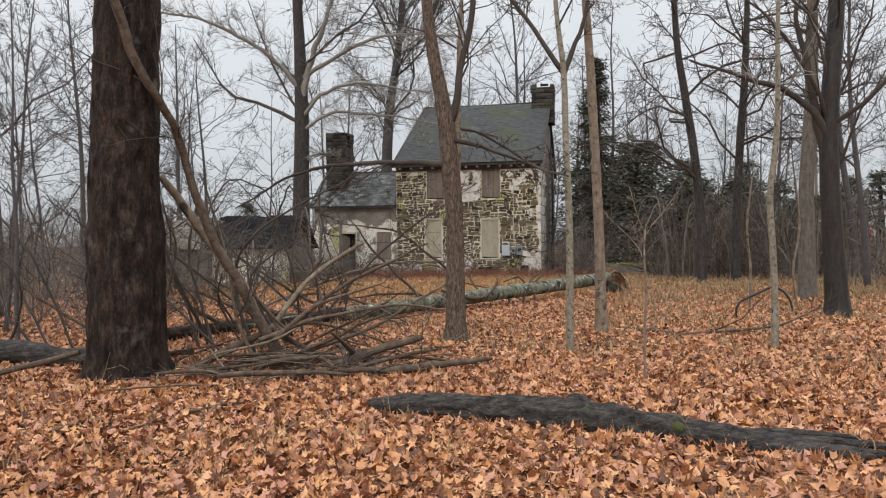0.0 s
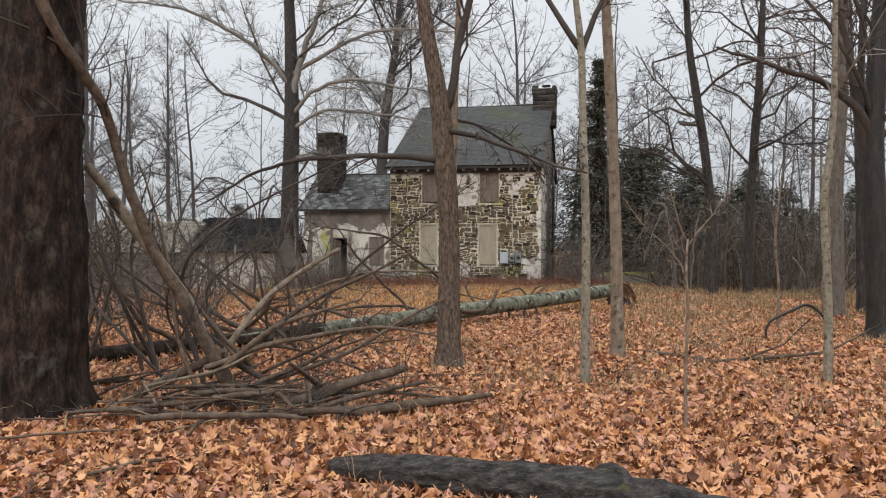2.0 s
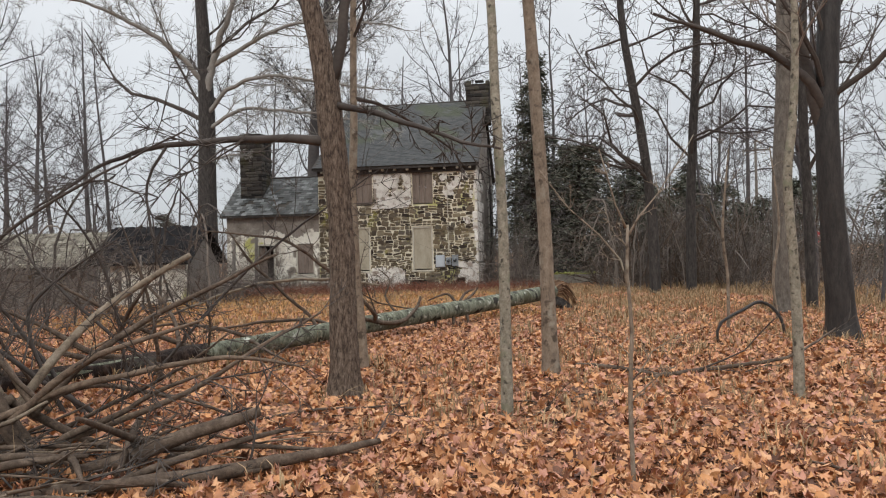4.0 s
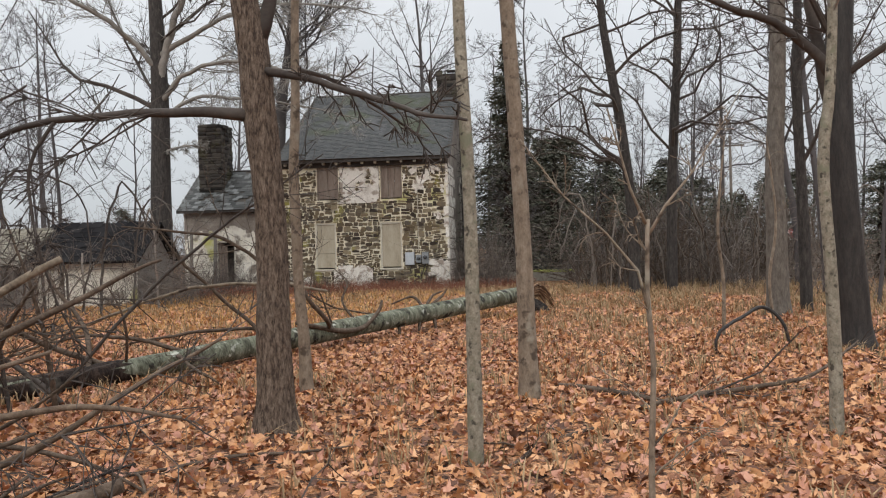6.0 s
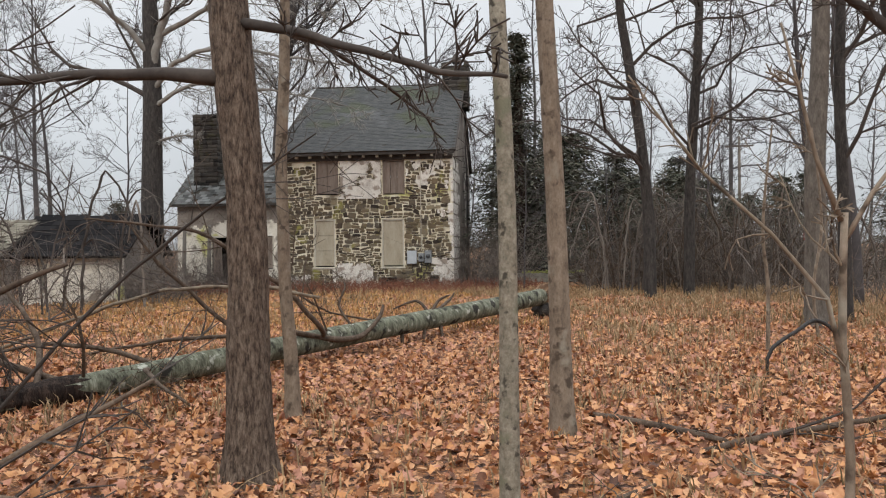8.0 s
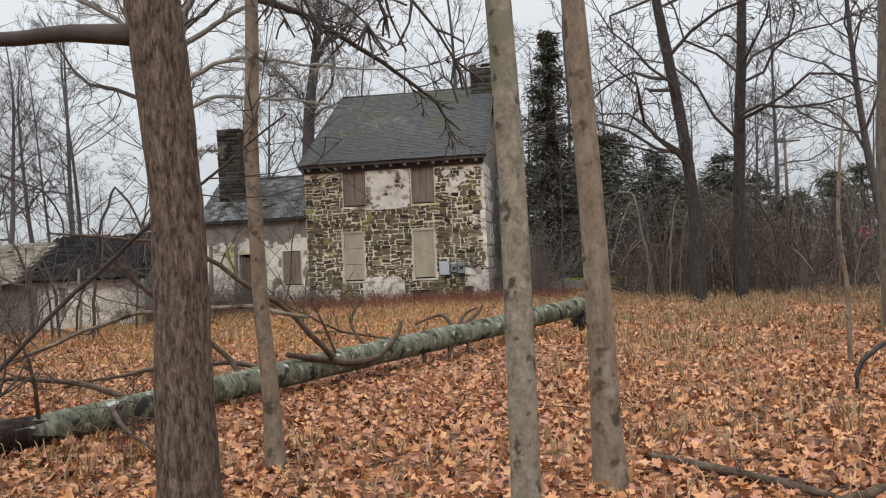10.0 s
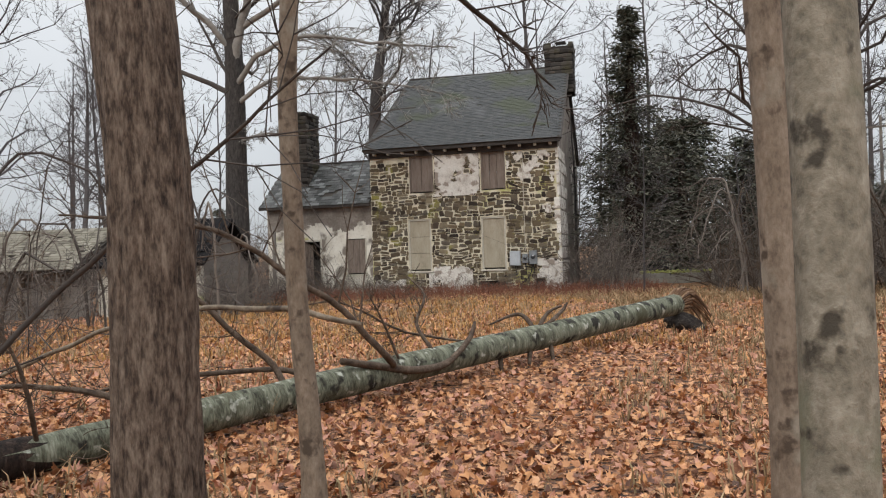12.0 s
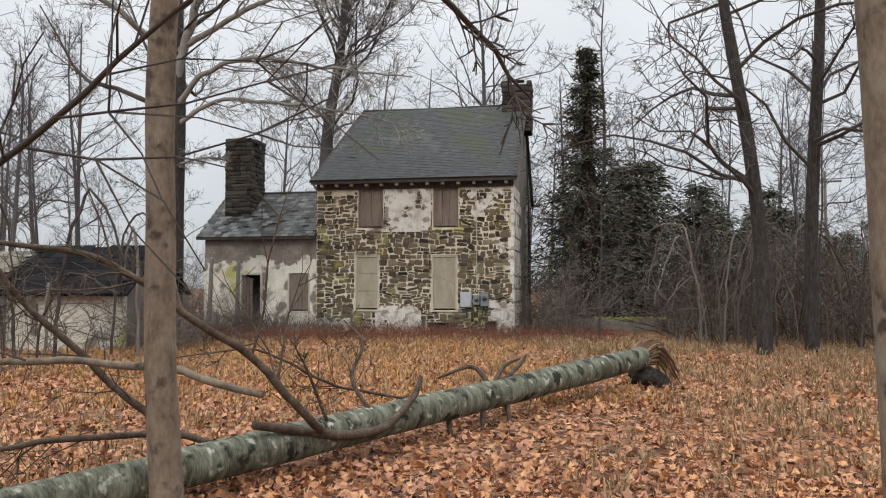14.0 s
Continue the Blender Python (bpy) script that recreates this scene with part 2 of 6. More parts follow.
M_CONCRETE = material("mossy_concrete", [(0.20, 0.19, 0.16), (0.36, 0.35, 0.31)], size=3, fine=30, bump=0.4)
M_MOSSEDGE = material("yellow_green_moss", [(0.20, 0.24, 0.05), (0.42, 0.44, 0.15)], size=4, fine=40, bump=0.4)
M_CAR = material("dark_blue_tarpaulin", [(0.012, 0.014, 0.022), (0.03, 0.033, 0.045)], size=2, fine=20, rough=0.5)

# leaf litter: cells of leaf size, with duff between them and straw patches further off
M_GROUND = bpy.data.materials.new("leaf_litter")
M_GROUND.use_nodes = True
gn, gl = M_GROUND.node_tree.nodes, M_GROUND.node_tree.links
g_co = gn.new("ShaderNodeTexCoord")
g_warp = gn.new("ShaderNodeTexNoise")
g_warp.inputs["Scale"].default_value, g_warp.inputs["Detail"].default_value = 14.0, 3.0
gl.new(g_co.outputs["Object"], g_warp.inputs["Vector"])
g_off = gn.new("ShaderNodeVectorMath")
g_off.operation = "MULTIPLY_ADD"
g_off.inputs[1].default_value = (0.09, 0.09, 0.09)
gl.new(g_warp.outputs["Color"], g_off.inputs[0])
gl.new(g_co.outputs["Object"], g_off.inputs[2])
g_vor = gn.new("ShaderNodeTexVoronoi")
g_vor.inputs["Scale"].default_value = 15.0
gl.new(g_off.outputs[0], g_vor.inputs["Vector"])
g_sep = gn.new("ShaderNodeSeparateColor")
gl.new(g_vor.outputs["Color"], g_sep.inputs[0])
g_ramp = gn.new("ShaderNodeValToRGB")
for k, (p, c) in enumerate([(0.0, (0.045, 0.02, 0.012)), (0.3, (0.20, 0.085, 0.038)), (0.6, (0.43, 0.19, 0.075)), (0.85, (0.52, 0.27, 0.14)), (1.0, (0.40, 0.20, 0.12))]):
    el = g_ramp.color_ramp.elements
    while len(el) <= k:
        el.new(1.0)
    el[k].position, el[k].color = p, (*c, 1)
gl.new(g_sep.outputs[0], g_ramp.inputs[0])
g_big = gn.new("ShaderNodeTexNoise")
g_big.inputs["Scale"].default_value, g_big.inputs["Detail"].default_value = 0.35, 6.0
gl.new(g_co.outputs["Object"], g_big.inputs["Vector"])
g_pos = gn.new("ShaderNodeSeparateXYZ")
gl.new(g_co.outputs["Object"], g_pos.inputs[0])
g_far = gn.new("ShaderNodeMapRange")
g_far.inputs["From Min"].default_value, g_far.inputs["From Max"].default_value = 14.0, 30.0
g_far.inputs["To Min"].default_value, g_far.inputs["To Max"].default_value = 0.0, 0.5
gl.new(g_pos.outputs["Y"], g_far.inputs["Value"])
g_grass = gn.new("ShaderNodeMath")
g_grass.operation = "MULTIPLY"
gl.new(g_big.outputs[0], g_grass.inputs[0])
gl.new(g_far.outputs[0], g_grass.inputs[1])
g_gr2 = gn.new("ShaderNodeMapRange")
g_gr2.inputs["From Min"].default_value, g_gr2.inputs["From Max"].default_value = 0.16, 0.34
g_gr2.inputs["To Max"].default_value = 0.75
gl.new(g_grass.outputs[0], g_gr2.inputs["Value"])
g_fine = gn.new("ShaderNodeTexNoise")                   # torn and shaded scraps inside each cell
g_fine.inputs["Scale"].default_value, g_fine.inputs["Detail"].default_value = 45.0, 5.0
gl.new(g_co.outputs["Object"], g_fine.inputs["Vector"])
g_frange = gn.new("ShaderNodeMapRange")
g_frange.inputs["From Min"].default_value, g_frange.inputs["From Max"].default_value = 0.38, 0.62
g_frange.inputs["To Min"].default_value, g_frange.inputs["To Max"].default_value = 0.6, 1.4
gl.new(g_fine.outputs[0], g_frange.inputs["Value"])
g_scrap = gn.new("ShaderNodeVectorMath")
g_scrap.operation = "SCALE"
gl.new(g_ramp.outputs[0], g_scrap.inputs[0])
gl.new(g_frange.outputs[0], g_scrap.inputs["Scale"])
g_mix = gn.new("ShaderNodeMix")
g_mix.data_type = "RGBA"
gl.new(g_gr2.outputs[0], g_mix.inputs["Factor"])
gl.new(g_scrap.outputs[0], g_mix.inputs["A"])
g_mix.inputs["B"].default_value = (0.20, 0.125, 0.06, 1)
gb = gn["Principled BSDF"]
gl.new(g_mix.outputs["Result"], gb.inputs["Base Color"])
gb.inputs["Roughness"].default_value = 0.8
g_bump = gn.new("ShaderNodeBump")
g_bump.inputs["Strength"].default_value, g_bump.inputs["Distance"].default_value = 1.0, 0.09
gl.new(g_vor.outputs["Distance"], g_bump.inputs["Height"])
gl.new(g_bump.outputs[0], gb.inputs["Normal"])

# ---- building helpers ----
class Geo:
    """Loose vertices and faces of one mesh."""
    def __init__(self):
        self.v, self.f = [], []

    def add(self, verts, faces):
        k = len(self.v)
        self.v.extend(verts)
        self.f.extend([tuple(i + k for i in f) for f in faces])

    def box(self, x0, y0, z0, x1, y1, z1):
        self.add([(x0, y0, z0), (x1, y0, z0), (x1, y1, z0), (x0, y1, z0), (x0, y0, z1), (x1, y0, z1), (x1, y1, z1), (x0, y1, z1)],
                 [(0, 3, 2, 1), (4, 5, 6, 7), (0, 1, 5, 4), (1, 2, 6, 5), (2, 3, 7, 6), (3, 0, 4, 7)])

    def slab(self, x0, y0, z0, x1, y1, z1, c=0.012):
        """A box whose front face (low y) has bevelled edges."""
        self.add([(x0, y1, z0), (x1, y1, z0), (x1, y1, z1), (x0, y1, z1), (x0, y0 + c, z0), (x1, y0 + c, z0), (x1, y0 + c, z1), (x0, y0 + c, z1),
                  (x0 + c, y0, z0 + c), (x1 - c, y0, z0 + c), (x1 - c, y0, z1 - c), (x0 + c, y0, z1 - c)],
                 [(0, 3, 2, 1), (0, 1, 5, 4), (1, 2, 6, 5), (2, 3, 7, 6), (3, 0, 4, 7), (4, 5, 9, 8), (5, 6, 10, 9), (6, 7, 11, 10), (7, 4, 8, 11), (8, 9, 10, 11)])

    def tube(self, pts, radii, sides=6, rough=0.0, seed=0.0, ridge=0, cap=True):
        pts = [Vector(p) for p in pts]
        n = len(pts)
        d = (pts[1] - pts[0]).normalized()
        a = d.cross(Vector((0.31, 0.95, 0.05))).normalized()
        verts = []
        for i, p in enumerate(pts):
            d = (pts[min(i + 1, n - 1)] - pts[max(i - 1, 0)]).normalized()
            a = (a - d * a.dot(d)).normalized()
            b = d.cross(a)
            for k in range(sides):
                g = 2 * math.pi * k / sides
                r = radii[i]
                if rough:
                    q = Vector((math.cos(g) * 1.6, math.sin(g) * 1.6, i * 0.09 + seed * 7.3))
                    r *= 1 + rough * noise.noise(q * 1.7) + rough * 0.5 * noise.noise(Vector((math.cos(g) * 7, math.sin(g) * 7, i * 0.22 + seed)))
                    if ridge:
                        c, s = math.cos(g) * ridge, math.sin(g) * ridge
                        z = (p - pts[0]).length
                        f = noise.noise(Vector((c, s, z * 3.2 + seed)))
                        f2 = noise.noise(Vector((c * 2.1, s * 2.1, z * 7 + seed)))
                        r *= 1 + rough * (0.5 - 1.5 * abs(f)) + rough * 0.35 * f2
                verts.append(p + (a * math.cos(g) + b * math.sin(g)) * r)
        faces = [(i * sides + k, i * sides + (k + 1) % sides, (i + 1) * sides + (k + 1) % sides, (i + 1) * sides + k) for i in range(n - 1) for k in range(sides)]
        if cap:
            faces += [tuple(reversed(range(sides))), tuple((n - 1) * sides + k for k in range(sides))]
        self.add([tuple(v) for v in verts], faces)

    def data(self, name, mat, smooth=False):
        me = bpy.data.meshes.new(name)
        me.from_pydata(self.v, [], self.f)
        me.materials.append(mat)
        if smooth:
            me.polygons.foreach_set("use_smooth", [True] * len(me.polygons))
        me.update()
        return me


def part(name, geo, mat, parent=None, label="", smooth=False):
    ob = new(name, geo if isinstance(geo, bpy.types.Mesh) else geo.data(name, mat, smooth))
    ob.parent = parent
    return tagged(ob, label)


def thing(name, label, category, place=(0, 0, 0), turn=0.0, group=""):
    e = new(name)
    e.empty_display_size = 0.3
    e.matrix_world = pose(*place, 0, 0, turn)
    return tagged(e, label, category, group)


def height(x, y):
    h = 0.05 * noise.noise(Vector((x * 0.22, y * 0.22, 3.1))) + 0.035 * noise.noise(Vector((x * 0.8, y * 0.8, 1.7)))
    fade = min(1.0, max(0.0, (120 - math.hypot(x, y - 20)) / 60))
    return h * fade - 0.1 * min(1.0, max(0.0, (y - 20) / 14)) * fade


def resample(pts, radii, step):
    """A smooth line through the given points, at even steps."""
    P = [Vector(p) for p in pts]
    out, rad = [], []
    for i in range(len(P) - 1):
        p0, p1, p2, p3 = P[max(i - 1, 0)], P[i], P[i + 1], P[min(i + 2, len(P) - 1)]
        m = max(1, int((p2 - p1).length / step))
        for k in range(m):
            t = k / m
            out.append(0.5 * (2 * p1 + (p2 - p0) * t + (2 * p0 - 5 * p1 + 4 * p2 - p3) * t * t + (3 * p1 - p0 - 3 * p2 + p3) * t ** 3))
            rad.append(radii[i] * (1 - t) + radii[i + 1] * t)
    out.append(P[-1])
    rad.append(radii[-1])
    return out, rad


def jitter(pts, amp):
    """Small kinks along a line, none at its start."""
    return [p + noise.noise_vector(p * 1.7) * amp * min(1.0, i / 4) + noise.noise_vector(p * 5.0) * amp * 0.3 * min(1.0, i / 4) for i, p in enumerate(pts)]


def wander(rng, start, way, length, n, bend, lift=0.0):
    """A crooked line of n steps from start."""
    pts, d = [Vector(start)], Vector(way).normalized()
    for _ in range(n):
        d = (d + Vector((rng.gauss(0, bend), rng.gauss(0, bend), rng.gauss(0, bend) + lift))).normalized()
        pts.append(pts[-1] + d * (length / n))
    return pts


def sprout(geo, rng, pts, radii, level, levels, count, ratio, spread, lift, thin, first=0.25, bend=0.16):
    """Side branches along a line, then theirs, down to twigs."""
    n = len(pts)
    total = sum((pts[i + 1] - pts[i]).length for i in range(n - 1))
    for _ in range(count[level]):
        f = first + (1 - first) * rng.random() ** 0.8
        i = min(n - 2, int(f * (n - 1)))
        axis = (pts[i + 1] - pts[i]).normalized()
        side = axis.cross(Vector((rng.gauss(0, 1), rng.gauss(0, 1), rng.gauss(0, 1)))).normalized()
        ang = spread * rng.uniform(0.7, 1.25)
        d = axis * math.cos(ang) + side * math.sin(ang)
        ln = total * ratio[level] * rng.uniform(0.55, 1.15) * (1.15 - 0.55 * f)
        r = max(thin, min(radii[i] * rng.uniform(0.3, 0.5), ln * 0.0115))
        m = (6, 4, 1 if thin > 0.0105 else 2, 2, 2)[level]
        line = wander(rng, pts[i], d, ln, m, bend * 1.35, lift)
        rr = [max(thin * 0.6, r * (1 - 0.75 * k / m)) for k in range(m + 1)]
        geo.tube(line, rr, (6, 4, 3, 3, 3)[level], cap=False)
        if level + 1 < levels:
            sprout(geo, rng, line, rr, level + 1, levels, count, ratio, spread, lift, thin, 0.2, bend * 1.1)


def wild_tree(name, label, category, rng, axis, radii, bark, twig, sides=10, step=0.25, rough=0.05, ridge=0, count=(9, 6, 5), ratio=(0.42, 0.45, 0.45), spread=0.85, lift=0.05, thin=0.008, first=0.35, limbs=(), flare=0.0, place=(0, 0, 0), group="", crown=True, bend=0.16, limb_twigs=(0, 12, 7), limb_bark=None):
    """A bare tree: a trunk along the axis, limbs that are given as lines, and a grown crown."""
    t = thing(name, label, category, place, 0, group)
    pts, rad = resample(axis, radii, step)
    if flare:
        rad = [r * (1 + flare * math.exp(-max(0.0, p.z + 0.02) / 0.16)) for p, r in zip(pts, rad)]
    g = Geo()
    g.tube(pts, rad, sides, rough, rng.random() * 9, ridge)
    part("trunk", g, bark, t, smooth=True)
    for line, rr in limbs:
        lp, lr = resample(line, rr, 0.15)
        lp = jitter(lp, 0.3 * rr[0] + 0.03)
        g = Geo()
        g.tube(lp, lr, 8, 0.06, rng.random() * 9)
        sprout(g, rng, lp, lr, 1, 3, limb_twigs, (0, 0.28, 0.45), 0.8, 0.02, thin, 0.15)
        part("limb", g, limb_bark or twig, t, smooth=True)
    if crown:
        g = Geo()
        sprout(g, rng, pts, rad, 0, len(count), count, ratio, spread, lift, thin, first, bend)
        part("crown", g, twig, t)
    return t

# ---- the ground: one sheet to the horizon ----
def axis_steps(lo, hi, step, far):
    a = list(np.arange(lo, hi + 1e-6, step))
    up, dn, s = [], [], step
    v, w = hi, lo
    while v < far:
        s *= 1.35
        v, w = v + s, w - s
        up.append(v)
        dn.append(w)
    return dn[::-1] + a + up


gx, gy = axis_steps(-14, 18, 0.3, 900), axis_steps(-4, 40, 0.3, 900)
g = Geo()
g.v = [(float(x), float(y), height(x, y)) for y in gy for x in gx]
nx = len(gx)
g.f = [(j * nx + i, j * nx + i + 1, (j + 1) * nx + i + 1, (j + 1) * nx + i) for j in range(len(gy) - 1) for i in range(nx - 1)]
ground = tagged(part("ground", g, M_GROUND, None, "woodland floor covered with orange brown fallen leaves", True), "", "ground", "", "structure")

# ---- the abandoned stone farmhouse ----
house = thing("farmhouse", "abandoned fieldstone farmhouse with boarded windows and peeling plaster", "house", (1.2, 37.2, 0), -13)
S0, S1, DEEP, TOP, RIDGE, LEAN = -3.6, 3.65, 9.0, 5.2, 9.0, 0.5
HOLES = [(-2.13, 0.75, -1.23, 2.72), (0.72, 0.75, 1.64, 2.70), (-2.02, 3.72, -1.08, 5.12), (0.77, 3.70, 1.69, 5.12), (0.55, -0.15, 1.35, 0.32), (2.62, -0.15, 3.05, 0.35)]
WHOLES = [(-6.66, -0.4, -5.75, 2.1), (-4.75, 0.68, -3.88, 2.08)]


def pierced(geo, x0, x1, z0, z1, y0, y1, holes):
    """A wall with openings through it, as one closed shell."""
    xs = sorted({x0, x1, *[h[0] for h in holes], *[h[2] for h in holes]})
    zs = sorted({z0, z1, *[min(max(v, z0), z1) for h in holes for v in (h[1], h[3])]})
    cells = {(i, k) for i in range(len(xs) - 1) for k in range(len(zs) - 1)
             if not any(h[0] < (xs[i] + xs[i + 1]) / 2 < h[2] and h[1] < (zs[k] + zs[k + 1]) / 2 < h[3] for h in holes)}
    ids = {}

    def at(i, k, b):
        if (i, k, b) not in ids:
            ids[i, k, b] = len(geo.v)
            geo.v.append((xs[i], y1 if b else y0, zs[k]))
        return ids[i, k, b]
    for i, k in sorted(cells):
        geo.f.append((at(i, k, 0), at(i + 1, k, 0), at(i + 1, k + 1, 0), at(i, k + 1, 0)))
        geo.f.append((at(i, k, 1), at(i, k + 1, 1), at(i + 1, k + 1, 1), at(i + 1, k, 1)))
        for o, p, q in (((i - 1, k), (i, k + 1), (i, k)), ((i + 1, k), (i + 1, k), (i + 1, k + 1)), ((i, k - 1), (i, k), (i + 1, k)), ((i, k + 1), (i + 1, k + 1), (i, k + 1))):
            if o not in cells:
                geo.f.append((at(*p, 0), at(*p, 1), at(*q, 1), at(*q, 0)))


g = Geo()
pierced(g, S0, S1, -0.4, TOP, 0, 0.45, HOLES)
front_wall = part("front_wall", g, M_MORTAR, house, "fieldstone wall with wide cream mortar joints")


def gable(x0, x1, base, eave, ridge, deep, lean=0.0):
    q = Geo()
    a = [(0.45, base), (deep, base), (deep, eave), (deep / 2, ridge), (0.45, eave + (ridge - eave) * 0.9 / deep)]
    k = [lean * max(0.0, (z - eave) / (ridge - eave)) for y, z in a]
    q.add([(x0 + d, y, z) for (y, z), d in zip(a, k)] + [(x1 + d, y, z) for (y, z), d in zip(a, k)],
          [(4, 3, 2, 1, 0), (5, 6, 7, 8, 9)] + [(i, (i + 1) % 5, 5 + (i + 1) % 5, 5 + i) for i in range(5)])
    return q


right_gable = part("gable_wall", gable(S1 - 0.45, S1, -0.4, TOP, RIDGE - 0.12, DEEP), M_GREY_WALL, house, "grey weathered gable wall")
part("gable_wall", gable(S0, S0 + 0.45, -0.4, TOP, RIDGE - 0.12, DEEP, LEAN), M_GREY_WALL, house)
g = Geo()
g.box(S0 + 0.45, DEEP - 0.45, -0.4, S1 - 0.45, DEEP, TOP)
part("back_wall", g, M_GREY_WALL, house)
rk = random.Random(8)
for k in range(12):                                     # peeling plaster left along the corner and down the gable
    z0 = -0.3 + k * 0.46
    w = rk.uniform(0.05, 0.2)
    g = Geo()
    g.box(S1 - w, -0.03, z0, S1 + 0.025, rk.uniform(1.6, 3.6), z0 + rk.uniform(0.36, 0.455))
    part("corner_plaster", g, M_PLASTER, house, "flake of peeling white plaster on the house corner")
    y = rk.uniform(5.2, 6.0)
    g = Geo()
    g.box(S1 - 0.01, y, z0, S1 + 0.02, y + rk.uniform(0.5, 1.3), z0 + rk.uniform(0.3, 0.455))
    part("gable_plaster", g, M_PLASTER, house, "flake of peeling white plaster on the gable")

# boarding of the openings
def board(parent, hole, mat, planks, frame_mat, sill=True, label=""):
    x0, z0, x1, z1 = hole
    pn = part("window_board", Geo_boards(x0 + 0.05, z0 + 0.05, x1 - 0.05, z1 - 0.05, planks), mat, parent, label)
    fr = Geo()
    fr.slab(x0 + 0.002, 0.015, z0 + 0.002, x0 + 0.06, 0.14, z1 - 0.002, 0.006)
    fr.slab(x1 - 0.06, 0.015, z0 + 0.002, x1 - 0.002, 0.14, z1 - 0.002, 0.006)
    fr.slab(x0 + 0.062, 0.018, z1 - 0.06, x1 - 0.062, 0.14, z1 - 0.002, 0.006)
    part("window_frame", fr, frame_mat, pn)
    if sill:
        sl = Geo()
        sl.slab(x0 - 0.06, -0.06, z0 - 0.07, x1 + 0.06, 0.12, z0 - 0.004, 0.01)
        part("window_sill", sl, frame_mat, pn)


def Geo_boards(x0, z0, x1, z1, planks):
    q = Geo()
    if planks[0] == "across":
        zs = np.linspace(z0, z1, planks[1] + 1)
        for a, b in zip(zs, zs[1:]):
            q.slab(x0, 0.06, float(a) + 0.006, x1, 0.1, float(b) - 0.006, 0.004)
    else:
        xs = np.linspace(x0, x1, planks[1] + 1)
        for k, (a, b) in enumerate(zip(xs, xs[1:])):
            q.slab(float(a) + 0.006, 0.05 + 0.008 * (k % 2), z0, float(b) - 0.006, 0.1, z1, 0.004)
    return q


board(front_wall, HOLES[0], M_PLY, ("across", 3), M_TRIM, True, "beige weathered plywood panels over the window")
board(front_wall, HOLES[1], M_PLY, ("across", 1), M_TRIM, True, "beige plywood sheet over the window")
board(front_wall, HOLES[2], M_BOARD, ("up", 2), M_BOARD, False, "brown boards over the upper window")
board(front_wall, HOLES[3], M_BOARD, ("up", 3), M_BOARD, False, "brown boards over the upper window")
g = Geo()
g.box(S0 + 0.5, 0.9, -0.35, S1 - 0.5, 1.0, 0.6)
part("cellar_wall", g, M_INSIDE, house)

# eaves
g = Geo()
g.box(S0 - 0.12, -0.34, 5.30, S1 + 0.12, -0.28, 5.44)
g.box(S0 - 0.10, -0.28, 5.36, S1 + 0.10, 0.0, 5.40)
g.box(S0, -0.08, 5.12, S1, -0.003, 5.33)
part("cornice", g, M_DARKTRIM, house, "dark wooden cornice")
g = Geo()
g.slab(-0.05, -0.2, -0.05, 0.05, 0.0, 0.05, 0.01)
rafter = g.data("rafter_end", M_TRIM)
for k in range(13):
    o = part("rafter_end", rafter, None, house, "small pale rafter end")
    o.location = (S0 + 0.25 + k * (S1 - S0 - 0.5) / 12, -0.06, 5.27)

# roof
def slope_frame(x0, y0, z0, y1, z1):
    d = Vector((0, y1 - y0, z1 - z0))
    return Vector((x0, y0, z0)), Vector((1, 0, 0)), d.normalized(), Vector((1, 0, 0)).cross(d.normalized()), d.length


def roof_deck(name, x0, x1, y0, z0, y1, z1, thick, mat, parent, label, lean=0.0):
    o, u, v, n, ln = slope_frame(x0, y0, z0, y1, z1)
    q = Geo()
    w = x1 - x0
    c = [o, o + u * w, o + u * w + v * ln, o + v * ln + u * lean]
    q.add([tuple(p - n * thick) for p in c] + [tuple(p) for p in c], [(0, 3, 2, 1), (4, 5, 6, 7), (0, 1, 5, 4), (1, 2, 6, 5), (2, 3, 7, 6), (3, 0, 4, 7)])
    return part(name, q, mat, parent, label)


def shingle_shapes(rng, w, h, t, kinds):
    out = []
    for _ in range(kinds):
        a, b = w * rng.uniform(0.94, 0.985), h * 1.35
        j = [rng.uniform(-0.02, 0.02) * w for _ in range(4)]
        q = Geo()
        q.add([(0.01 * w, j[0], t * 0.4), (a, j[1], t * 0.4), (a + j[2] * 0.3, b, 0.004), (0.01 * w, b, 0.004), (0.01 * w, j[0], t + 0.007), (a, j[1], t + 0.007), (a + j[2] * 0.3, b, t * 0.5), (0.01 * w, b, t * 0.5)],
              [(0, 3, 2, 1), (4, 5, 6, 7), (0, 1, 5, 4), (1, 2, 6, 5), (3, 0, 4, 7)])
        out.append(q)
    return out


